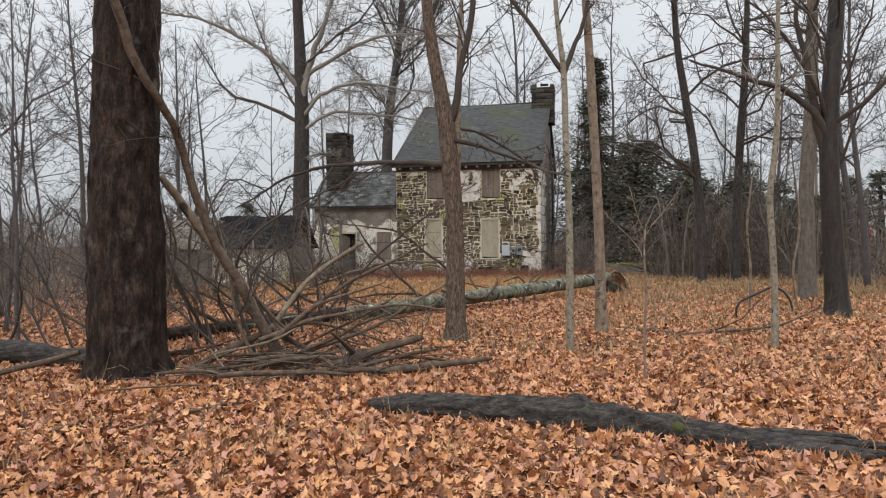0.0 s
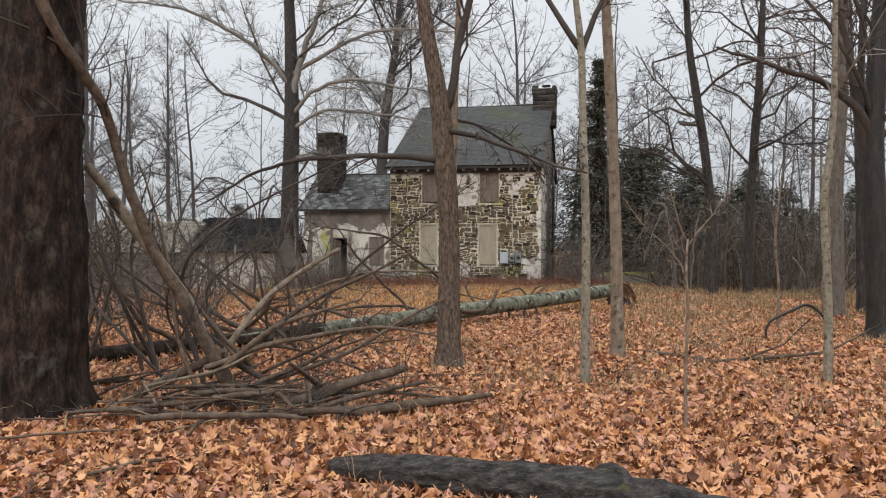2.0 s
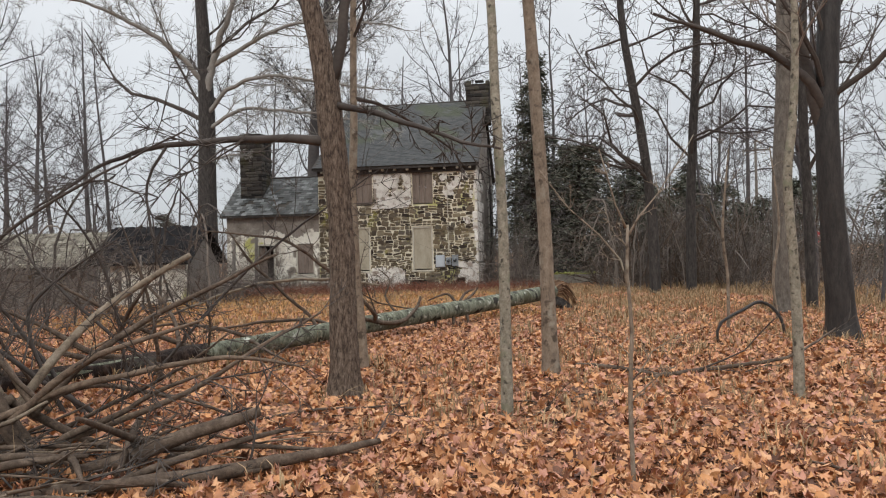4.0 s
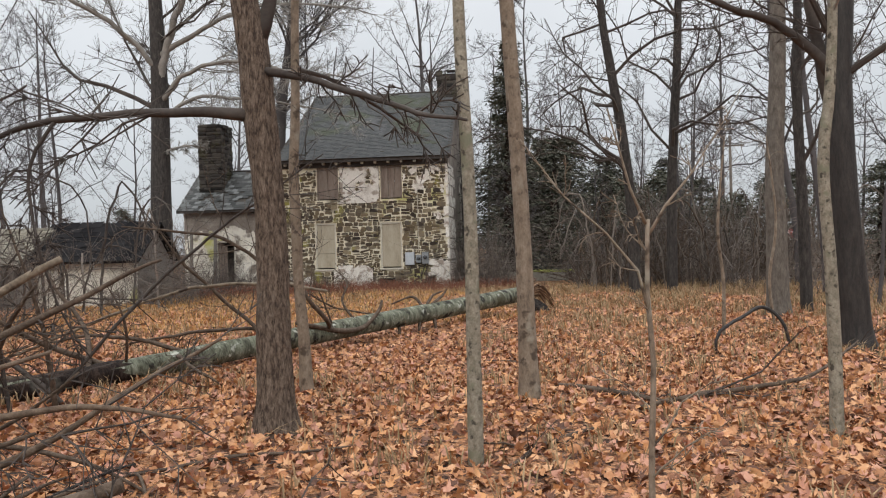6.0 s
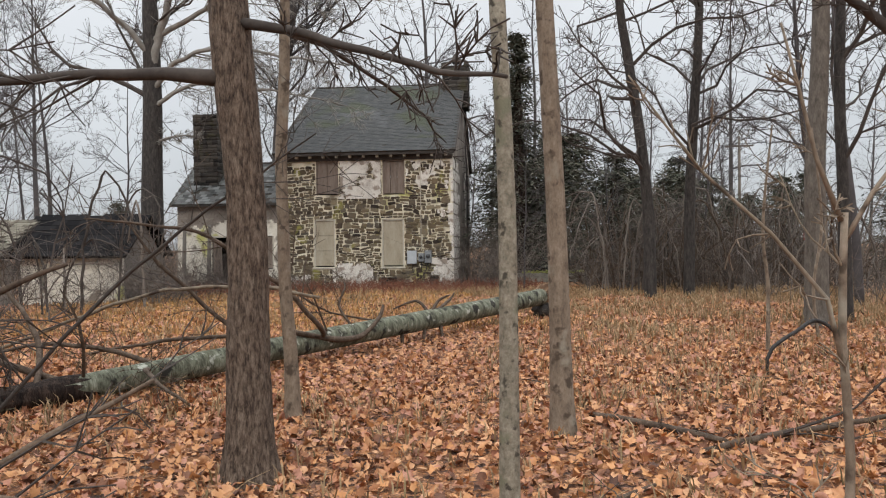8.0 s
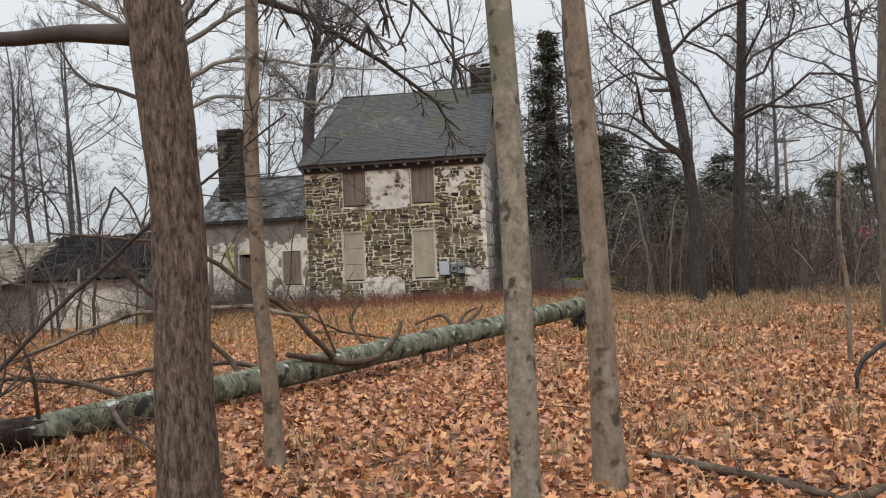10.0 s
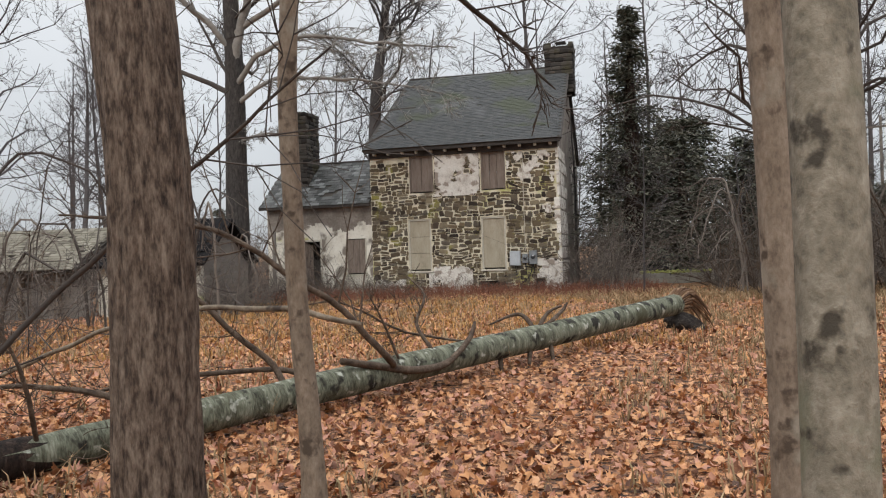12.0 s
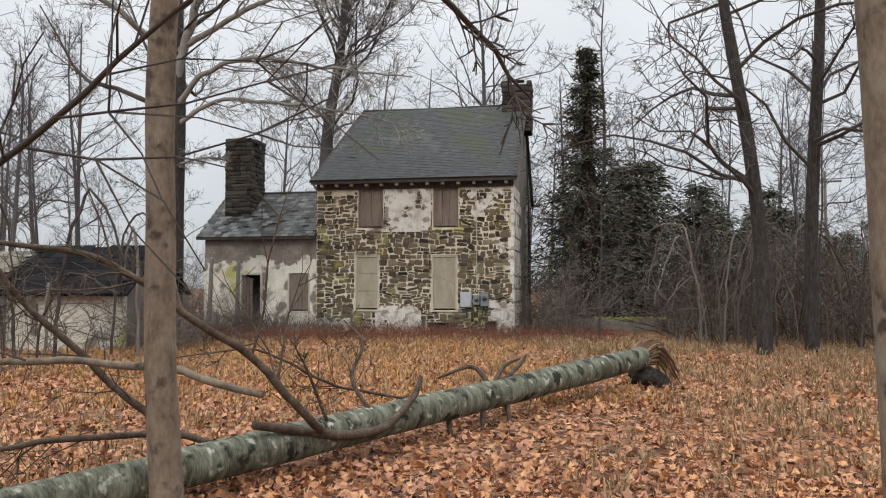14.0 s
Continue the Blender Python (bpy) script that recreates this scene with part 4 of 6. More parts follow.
wild_tree("oak_tree", "dark trunk close behind the pale grey one", "tree", R(18),
          [(10.3, 19.8, -0.15), (10.25, 19.8, 2.5), (10.2, 19.8, 5.0), (10.5, 19.9, 11)], [0.13, 0.11, 0.1, 0.04], M_BARK_DUSK, M_TWIG, sides=16, step=0.3, rough=0.06, first=0.25, count=(14, 9, 6))
wild_tree("sycamore_tree", "tall trunk with pale upper limbs beside the wing", "tree", R(9),
          [(-6.45, 34.4, -0.2), (-6.45, 34.4, 3.5), (-6.4, 34.4, 7.0), (-6.45, 34.4, 10.0), (-6.6, 34.5, 14), (-6.4, 34.6, 19)], [0.42, 0.37, 0.33, 0.27, 0.18, 0.05], M_BARK_DUSK, M_TWIG, sides=24, step=0.4, rough=0.07, limb_bark=M_TWIG_PALE,
          first=0.36, count=(24, 14, 10), thin=0.010, limb_twigs=(0, 36, 16),
          limbs=[([(-6.42, 34.3, 6.6), (-5.0, 33.9, 7.4), (-3.6, 33.5, 7.3), (-1.6, 33.0, 7.0), (0.8, 32.4, 6.4)], [0.09, 0.07, 0.055, 0.035, 0.012]),
                 ([(-6.42, 34.3, 9.0), (-4.9, 33.8, 9.8), (-3.0, 33.4, 10.6), (-0.6, 33.0, 10.7), (1.8, 32.6, 10.2)], [0.12, 0.09, 0.07, 0.045, 0.015]),
                 ([(-6.42, 34.3, 5.4), (-5.5, 34.0, 5.6), (-4.6, 33.8, 5.5)], [0.05, 0.04, 0.02]),
                 ([(-6.42, 34.3, 7.2), (-5.4, 33.8, 8.2), (-3.6, 33.2, 8.6), (-1.2, 32.6, 8.1), (1.2, 32.0, 7.7)], [0.11, 0.085, 0.065, 0.04, 0.015]),
                 ([(-6.42, 34.3, 8.0), (-5.8, 34.0, 10.0), (-5.0, 33.6, 12), (-4.2, 33.4, 15)], [0.16, 0.13, 0.09, 0.03]),
                 ([(-6.45, 34.3, 8.6), (-8.0, 33.8, 10.2), (-10.5, 33.2, 11.4), (-13.5, 33, 11.8)], [0.12, 0.09, 0.06, 0.02])])
wild_tree("ash_tree", "tall bare tree behind the house", "tree", R(10),
          [(-4.1, 54, -0.2), (-4.0, 54, 6), (-3.7, 54, 11), (-3.0, 54, 16), (-2.6, 54, 23)], [0.46, 0.4, 0.34, 0.24, 0.05], M_ASH, M_ASH, sides=14, step=0.6, first=0.3, count=(30, 16, 10), thin=0.013, spread=0.75, lift=0.09)
wild_tree("walnut_tree", "tall dark leaning trunk at the clearing edge", "tree", R(11),
          [(9.75, 28.2, -0.2), (9.7, 28.2, 2.5), (9.45, 28.2, 5.0), (9.1, 28.2, 7.2), (8.8, 28.2, 9.5), (8.6, 28.3, 15)], [0.19, 0.17, 0.155, 0.14, 0.12, 0.03], M_BARK_DUSK, M_TWIG, sides=20, step=0.3, rough=0.07,
          first=0.22, count=(20, 10, 7), thin=0.011, spread=1.0, lift=0.0, bend=0.24)
wild_tree("walnut_tree", "tall dark trunk hung with crooked twigs", "tree", R(12),
          [(11.3, 28.9, -0.2), (11.35, 28.9, 3.0), (11.5, 28.9, 5.5), (11.7, 28.9, 8.5), (11.9, 28.9, 15)], [0.18, 0.16, 0.15, 0.13, 0.03], M_BARK_DUSK, M_TWIG, sides=20, step=0.3, rough=0.07,
          first=0.22, count=(20, 10, 7), thin=0.011, spread=1.05, lift=-0.02, bend=0.26)

# small crooked saplings in the clearing
def sapling(seed, axis, radii, label, bark=None, limbs=()):
    wild_tree("sapling", label, "tree", R(seed), axis, radii, bark or M_BARK_TAN, M_PALEWOOD, sides=10, step=0.12, rough=0.06, first=0.45, count=(5, 4, 3), ratio=(0.3, 0.5, 0.5), limbs=limbs, thin=0.0032, limb_bark=M_BARK_TAN, limb_twigs=(0, 6, 4))


sapling(21, [(2.13, 8.05, -0.1), (2.12, 8.05, 0.5), (2.14, 8.05, 1.0), (2.12, 8.05, 1.3), (2.13, 8.05, 1.62)], [0.016, 0.014, 0.012, 0.011, 0.009], "thin crooked sapling forking into pale leaning stems",
        limbs=[([(2.13, 8.05, 1.2), (2.08, 8.05, 1.4), (1.95, 8.08, 1.56), (1.78, 8.1, 1.72), (1.6, 8.15, 2.0)], [0.008, 0.006, 0.005, 0.004, 0.002]),
               ([(2.13, 8.05, 1.55), (2.2, 8.05, 1.67), (2.34, 8.08, 1.82), (2.6, 8.1, 2.2)], [0.007, 0.006, 0.004, 0.002]),
               ([(2.12, 8.05, 1.6), (2.05, 8.05, 1.75), (1.95, 8.05, 2.1)], [0.008, 0.006, 0.003])])
sapling(23, [(6.6, 16.2, -0.1), (6.62, 16.2, 0.9), (6.55, 16.2, 1.8), (6.7, 16.2, 3.2)], [0.03, 0.026, 0.022, 0.01], "thin crooked sapling beside the black trunk")
sapling(24, [(8.3, 17.6, -0.1), (8.2, 17.6, 0.8), (8.35, 17.6, 1.9), (8.2, 17.6, 3.4)], [0.03, 0.026, 0.022, 0.01], "thin crooked sapling beside the grey trunk")

# ---- the fallen tree with its green bark ----
fallen = thing("fallen_tree", "fallen tree trunk with pale green bark and a splintered end", "fallen tree")
pts, rad = resample([(-4.6, 11.3, 0.1), (-2.5, 13.64, 0.12), (0.2, 16.75, 0.24), (2.6, 19.5, 0.34), (4.83, 22.04, 0.45)], [0.10, 0.13, 0.155, 0.165, 0.175], 0.08)
g = Geo()
g.tube(pts, rad, 28, 0.05, 3.0)
part("trunk", g, M_BIRCH, fallen, "pale green trunk with dark bark scars", True)
g = Geo()
sleeve = [k for k, q in enumerate(pts) if q[0] < -1.75]
g.tube([pts[k] for k in sleeve], [rad[k] + 0.008 - 0.02 * max(0.0, (pts[k][0] + 2.0) * 4) for k in sleeve], 28, 0.12, 5.0)
part("loose_bark", g, M_BARK_DARK, fallen, "dark wet bark left on the thinner end", True)
for seed, line, rr_ in (
        (1, [(0.42, 16.95, 0.3), (0.4, 16.3, 0.5), (0.01, 16.0, 1.01), (-0.38, 15.8, 1.3), (-0.79, 15.6, 1.63), (-1.23, 15.4, 1.81), (-2.2, 15.2, 1.9)], [0.04, 0.034, 0.03, 0.028, 0.024, 0.02, 0.008]),
        (2, [(-0.5, 15.9, 0.25), (-0.62, 16.0, 0.47), (-1.02, 15.9, 0.86), (-1.41, 15.8, 1.26), (-1.59, 15.7, 1.53), (-1.9, 15.6, 1.95)], [0.034, 0.03, 0.027, 0.024, 0.02, 0.008]),
        (9, [(1.15, 18.1, 0.4), (0.76, 18.0, 0.46), (0.5, 17.8, 0.56), (0.23, 17.4, 0.77), (-0.04, 17.2, 0.89), (-0.34, 17.0, 0.98), (-0.9, 16.8, 0.95)], [0.016, 0.015, 0.014, 0.013, 0.011, 0.009, 0.005]),
        (10, [(0.47, 16.95, 0.35), (0.33, 16.8, 0.79), (0.16, 16.7, 1.12)], [0.018, 0.013, 0.006]),
        (11, [(-0.3, 16.3, 0.3), (-0.8, 16.2, 0.42), (-1.5, 16.0, 0.4), (-2.3, 15.8, 0.3)], [0.03, 0.028, 0.024, 0.012]),
        (12, [(-1.3, 15.1, 0.2), (-1.8, 15.3, 0.35), (-2.5, 15.2, 0.5), (-3.2, 15.1, 0.4)], [0.035, 0.03, 0.024, 0.012]),
        (13, [(-2.2, 13.9, 0.2), (-2.4, 14.5, 0.6), (-2.9, 15.0, 1.1), (-3.3, 15.4, 1.5)], [0.035, 0.03, 0.022, 0.01]),
        (14, [(-2.9, 13.2, 0.2), (-3.6, 13.6, 0.3), (-4.5, 13.9, 0.6), (-5.4, 14.0, 0.8)], [0.045, 0.036, 0.026, 0.01]),
        (15, [(-1.9, 14.3, 0.2), (-1.8, 14.0, 0.7), (-1.95, 13.9, 1.2)], [0.02, 0.016, 0.006]),
        (3, [(-2.0, 14.2, 0.2), (-2.6, 14.0, 0.5), (-3.2, 13.7, 0.9), (-3.8, 13.5, 1.3)], [0.04, 0.034, 0.026, 0.012]),
        (4, [(-2.6, 13.5, 0.2), (-3.1, 13.2, 0.35), (-3.7, 13.2, 0.7), (-4.4, 13.2, 1.0)], [0.05, 0.04, 0.03, 0.012]),
        (5, [(-3.2, 12.9, 0.15), (-2.6, 12.3, 0.45), (-2.2, 12.0, 0.9), (-1.9, 11.8, 1.3)], [0.035, 0.03, 0.024, 0.01]),
        (6, [(-3.6, 12.4, 0.15), (-4.0, 11.9, 0.5), (-4.2, 11.6, 1.0), (-4.5, 11.3, 1.6)], [0.04, 0.034, 0.026, 0.01]),
        (7, [(-1.4, 14.9, 0.2), (-1.3, 14.4, 0.3), (-1.0, 13.9, 0.2), (-0.7, 13.6, 0.05)], [0.03, 0.026, 0.02, 0.01]),
        (8, [(0.8, 17.4, 0.4), (0.6, 17.6, 0.7), (0.7, 17.9, 1.0), (0.5, 18.2, 1.2)], [0.025, 0.02, 0.015, 0.008])):
    lp, lr = resample(line, rr_, 0.1)
    lp = jitter(lp, 0.04)
    g = Geo()
    g.tube(lp, lr, 8, 0.07, seed)
    sprout(g, R(seed + 40), lp, lr, 1, 3, (0, 13, 5), (0, 0.35, 0.5), 0.8, 0.0, 0.005, 0.25)
    part("branch", g, M_DEADWOOD, fallen, "", True)
g = Geo()                                               # a vine that winds along the log
pts, rad = resample([(-0.04, 16.31, 0.46), (0.265, 16.64, 0.35), (0.62, 16.965, 0.25), (0.9, 17.275, 0.24), (1.055, 17.45, 0.32), (1.24, 17.78, 0.5), (1.29, 17.86, 0.66)], [0.034, 0.04, 0.043, 0.042, 0.038, 0.03, 0.018], 0.08)
g.tube(pts, rad, 8, 0.05, 2)
part("vine", g, M_DEADWOOD, fallen, "thick brown vine clinging to the log", True)
g = Geo()
for a, b, c in (((2.2, 19.0, 0.42), (2.52, 19.5, 0.6), (2.62, 19.6, 0.72)), ((2.15, 18.95, 0.45), (2.3, 19.2, 0.62), (2.5, 19.3, 0.7)), ((2.07, 18.9, 0.45), (1.9, 19.1, 0.62), (1.5, 19.0, 0.5)), ((2.0, 18.7, 0.2), (1.98, 18.6, 0.05), (1.96, 18.55, -0.1)), ((2.3, 19.0, 0.2), (2.32, 18.9, 0.0), (2.3, 18.8, -0.12)), ((1.6, 18.3, 0.15), (1.6, 18.2, 0.05), (1.62, 18.15, -0.1))):
    p_, r_ = resample([a, b, c], [0.035, 0.025, 0.012], 0.06)
    g = Geo()
    g.tube(p_, r_, 7, 0.1, 1)
    part("branch_stub", g, M_DEADWOOD, fallen, "broken branch stub", True)

end = Geo()
re_ = R(77)
tip, along = Vector((4.83, 22.04, 0.45)), Vector((7.33, 8.4, 0.3)).normalized()
for k in range(46):
    ang = re_.uniform(-0.6, math.pi + 0.5)
    o = Vector((along.y, -along.x, 0)) * math.cos(ang) * 0.15 + Vector((0, 0, 1)) * math.sin(ang) * 0.15
    ln = re_.uniform(0.35, 0.95)
    p0 = tip - along * 0.06 + o
    droop = re_.uniform(0.25, 0.6)
    mid = p0 + along * ln * 0.4 + o * 0.5 + Vector((0, 0, 0.03))
    p2 = p0 + along * ln * 0.85 + o * re_.uniform(0.4, 1.5) - Vector((0, 0, droop * ln * 0.9))
    p2.z = max(0.0, p2.z)
    q_, r_ = resample([p0, mid, p2], [0.032, 0.026, 0.008], 0.1)
    end.tube(q_, r_, 4, 0.2, k)
part("splintered_end", end, M_SPLINTER, fallen, "torn brown splinters at the broken end")
g = Geo()
pts, rad = resample([(4.72, 21.95, 0.22), (4.95, 22.1, 0.1), (5.15, 22.35, -0.1)], [0.17, 0.2, 0.24], 0.08)
g.tube(pts, rad, 16, 0.3, 5, 7)
part("broken_heartwood", g, M_ROT, fallen, "dark rotten heartwood under the break", True)

# ---- the black rotten log ----
log = thing("rotten_log", "black rotten log lying among leaves with moss patches", "log")
pts, rad = resample([(-0.7, 6.85, 0.02), (-0.35, 6.68, 0.04), (0.3, 6.42, 0.06), (1.0, 6.12, 0.06), (1.55, 5.75, 0.05), (2.15, 5.35, 0.03), (2.85, 5.05, 0.0)], [0.06, 0.11, 0.13, 0.148, 0.138, 0.115, 0.07], 0.05)
g = Geo()
g.tube(pts, rad, 36, 0.22, 4.0, 9)
part("trunk", g, M_ROT, log, "", True)
g = Geo()
pts, rad = resample([(0.95, 6.13, 0.13), (1.02, 6.17, 0.2), (1.1, 6.13, 0.19), (1.15, 6.05, 0.12)], [0.05, 0.06, 0.055, 0.04], 0.03)
g.tube(pts, rad, 12, 0.25, 6)
part("knot", g, M_ROT, log, "", True)
for x, y, z, r in ((1.1, 6.0, 0.155, 0.07), (1.7, 5.56, 0.14, 0.07)):
    g = Geo()
    g.tube([(x, y, z - 0.05), (x, y, z), (x + 0.01, y, z + 0.02)], [r, r * 0.85, r * 0.3], 10, 0.3, x)
    part("moss_patch", g, M_MOSS, log, "yellow-green moss", True)
for a, b in (((2.0, 5.45, 0.03), (3.1, 5.15, 0.08)), ((2.1, 5.25, 0.06), (3.2, 4.95, 0.03)), ((1.9, 5.53, 0.07), (2.9, 5.33, 0.1)), ((-0.3, 6.7, 0.06), (0.4, 6.5, 0.15))):
    g = Geo()
    p_, r_ = resample([a, tuple((Vector(a) + Vector(b)) / 2 + Vector((0, 0.03, 0.02))), b], [0.035, 0.04, 0.015], 0.08)
    g.tube(p_, r_, 9, 0.25, a[0])
    part("splinter", g, M_ROT, log, "", True)

# ---- dead limbs leaning on the big trunk, and the brush pile ----
def limb(name, label, line, radii, mat, seed, twigs=(0, 7, 4), sides=10, cat="branch", group="", ratio=0.3):
    lp, lr = resample(line, radii, 0.08)
    lp = jitter(lp, 0.4 * max(radii) + 0.02)
    t = thing(name, label, cat, (0, 0, 0), 0, group)
    g = Geo()
    g.tube(lp, lr, sides, 0.1, seed)
    part("stem", g, mat, t, "", True)
    if twigs[1]:
        g = Geo()
        sprout(g, R(seed), lp, lr, 1, 3, twigs, (0, ratio, 0.5), 0.8, 0.0, 0.005, 0.15)
        tagged(part("twig_spray", g, M_TWIG, t), kind="stuff")


limb("leaning_limb", "long dead limb leaning up against the big trunk", [(-1.9, 9.05, -0.05), (-2.12, 9.05, 0.4), (-2.42, 9.0, 0.92), (-2.75, 8.95, 1.6), (-3.03, 8.8, 2.55), (-3.25, 8.4, 3.2), (-3.45, 8.2, 3.8), (-3.6, 8.1, 4.3)], [0.06, 0.064, 0.06, 0.055, 0.045, 0.045, 0.055, 0.05], M_DEADWOOD, 61, (0, 14, 5), 14)
limb("broken_limb", "broken dead limb with pale exposed wood", [(-1.98, 9.25, -0.05), (-2.2, 9.2, 0.45), (-2.66, 9.1, 1.3), (-3.02, 9.05, 1.85), (-3.38, 9.02, 2.28)], [0.05, 0.056, 0.056, 0.052, 0.04], M_PALEWOOD, 62, (0, 8, 4), 12)
limb("dead_branch", "pale barkless branch rising from the brush pile", [(-2.3, 9.35, 0.2), (-2.0, 9.7, 0.75), (-1.6, 10.1, 1.2), (-1.1, 10.3, 1.5)], [0.035, 0.034, 0.032, 0.025], M_PALEWOOD, 63, (0, 5, 3))
limb("dead_branch", "long pale branch lying level above the leaves", [(0.53, 13.72, 1.06), (0.22, 13.85, 1.11), (0.02, 14.0, 1.15), (-0.65, 14.45, 1.13), (-1.3, 14.95, 1.07), (-1.96, 15.3, 0.91), (-2.6, 15.55, 0.66), (-3.8, 15.7, 0.2), (-4.5, 15.7, -0.1)], [0.016, 0.02, 0.02, 0.02, 0.02, 0.02, 0.02, 0.02, 0.02], M_PALEWOOD, 64, (0, 6, 3))
limb("dead_branch", "thick dead branch lying on the leaves", [(-1.9, 8.75, 0.02), (-1.35, 8.7, 0.08), (-0.8, 8.68, 0.25), (-0.28, 8.72, 0.42)], [0.05, 0.055, 0.05, 0.035], M_DEADWOOD, 65, (0, 4, 3))
limb("dead_branch", "long dead branch lying on the leaves", [(-2.2, 8.1, 0.03), (-1.2, 8.25, 0.07), (-0.3, 8.5, 0.1), (0.55, 8.9, 0.12)], [0.035, 0.05, 0.05, 0.02], M_DEADWOOD, 66, (0, 6, 4))
ARCH = [(5.68, 14.6, -0.08), (5.68, 14.6, 0.18), (5.75, 14.62, 0.3), (6.3, 14.95, 0.46), (6.72, 15.2, 0.56), (6.93, 15.1, 0.34), (7.0, 15.0, -0.08)]
limb("dead_branch", "curved black branch arching over the leaves", ARCH, [0.016, 0.022, 0.024, 0.024, 0.028, 0.026, 0.02], M_BARK_BLACK, 67, (0, 0, 0))
limb("dead_branch", "brown branch lying on the leaves", [(2.98, 12.85, 0.02), (3.14, 12.5, 0.05), (3.32, 12.18, 0.06), (3.5, 11.9, 0.05), (3.68, 11.66, 0.03)], [0.022, 0.03, 0.032, 0.028, 0.018], M_DEADWOOD, 68, (0, 8, 4), 9, ratio=0.25)
limb("dead_branch", "thin dead stick among the leaves", [(1.82, 9.9, 0.02), (2.27, 10.37, 0.06), (2.7, 10.69, 0.08)], [0.018, 0.022, 0.012], M_DEADWOOD, 69, (0, 3, 2))
limb("dead_branch", "brown branch lying on the leaves", [(3.2, 11.4, 0.03), (3.95, 11.64, 0.07), (4.6, 11.8, 0.1), (5.4, 12.0, 0.16), (6.3, 12.6, 0.4)], [0.022, 0.028, 0.024, 0.018, 0.008], M_DEADWOOD, 70, (0, 5, 3))
limb("dead_branch", "thin bent branch on the leaf carpet", [(-0.9, 10.15, 0.02), (-0.08, 10.56, 0.04), (0.4, 10.6, 0.05), (0.8, 10.65, 0.04)], [0.012, 0.014, 0.012, 0.006], M_DEADWOOD, 71, (0, 4, 3))
limb("dead_log", "dark rotting log beside the big trunk", [(-3.9, 9.3, 0.1), (-4.8, 9.4, 0.12), (-6.0, 9.6, 0.14), (-7.5, 9.8, 0.12)], [0.12, 0.14, 0.15, 0.13], M_ROT, 72, (0, 0, 0), 20, "log")
limb("dead_branch", "grey branch leaning against the big trunk's foot", [(-5.6, 8.2, 0.0), (-4.8, 8.3, 0.12), (-4.1, 8.4, 0.3)], [0.03, 0.035, 0.03], M_DEADWOOD, 73, (0, 4, 3))
limb("broken_limb", "thick dead limb propping up the brush pile", [(-2.3, 9.15, 0.62), (-2.05, 9.1, 0.3), (-1.78, 9.0, 0.0), (-1.7, 8.98, -0.06)], [0.035, 0.045, 0.05, 0.05], M_DEADWOOD, 74, (0, 3, 2))
limb("broken_limb", "thick dead limb propping up the brush pile", [(-2.1, 9.15, 0.5), (-2.5, 9.05, 0.28), (-2.95, 8.95, 0.04)], [0.035, 0.05, 0.045], M_DEADWOOD, 75, (0, 3, 2))
limb("broken_limb", "pale split limb lying across the brush pile", [(-2.75, 8.8, 0.2), (-2.1, 8.85, 0.36), (-1.75, 8.9, 0.5)], [0.012, 0.018, 0.01], M_PALEWOOD, 76, (0, 0, 0))
limb("broken_limb", "dead limb sloping out of the brush pile", [(-2.2, 9.2, 0.5), (-1.75, 9.15, 0.25), (-1.2, 9.05, 0.03)], [0.03, 0.032, 0.025], M_DEADWOOD, 77, (0, 4, 3))
rp = R(90)
for k in range(72):                                     # loose sticks of the brush pile
    cx, cy = rp.gauss(-1.8, 0.85), rp.gauss(8.7, 0.5)
    if math.hypot(cx + 3.63, cy - 8.6) < 0.75:
        continue
    a, ln = rp.gauss(0.1, 1.0), rp.uniform(0.4, 1.6)
    dx, dy = math.cos(a) * ln / 2, math.sin(a) * ln / 2
    z = rp.uniform(0.02, 0.2)
    lift = rp.gauss(0, 0.1)
    r = rp.uniform(0.006, 0.012) if k % 3 else rp.uniform(0.015, 0.035)
    limb("stick", "dead stick on the brush pile", [(cx - dx, cy - dy, max(0.01, z - lift)), (cx, cy, z + 0.03), (cx + dx, cy + dy, max(0.01, z + lift))], [r, r, r * 0.5], (M_DEADWOOD, M_ROT, M_STICK, M_DEADWOOD, M_DEADWOOD, M_PALEWOOD)[k % 6], 200 + k, (0, 4 if k % 2 else 0, 3), 7, "stick", "sticks of the brush pile")
for k in range(32):                                     # stems that stand up out of it
    base = (rp.uniform(-6.0, -1.7), rp.uniform(9.6, 13.0), 0.0)
    ln = rp.uniform(1.5, 3.6)
    tipx = base[0] + rp.gauss(-0.35, 0.5) * ln * 0.7
    limb("dead_branch", "crooked dead branch of the brush pile", [base, ((base[0] + tipx) / 2 + rp.gauss(0, 0.34), base[1] + rp.gauss(0, 0.3), ln * 0.42), (tipx, base[1] + rp.gauss(0, 0.4), ln * 0.72)], [rp.uniform(0.016, 0.034), 0.018, 0.006], M_TWIG if k % 3 else M_DEADWOOD, 300 + k, (0, 8, 5), 6, "branch", "standing brush", 0.4)
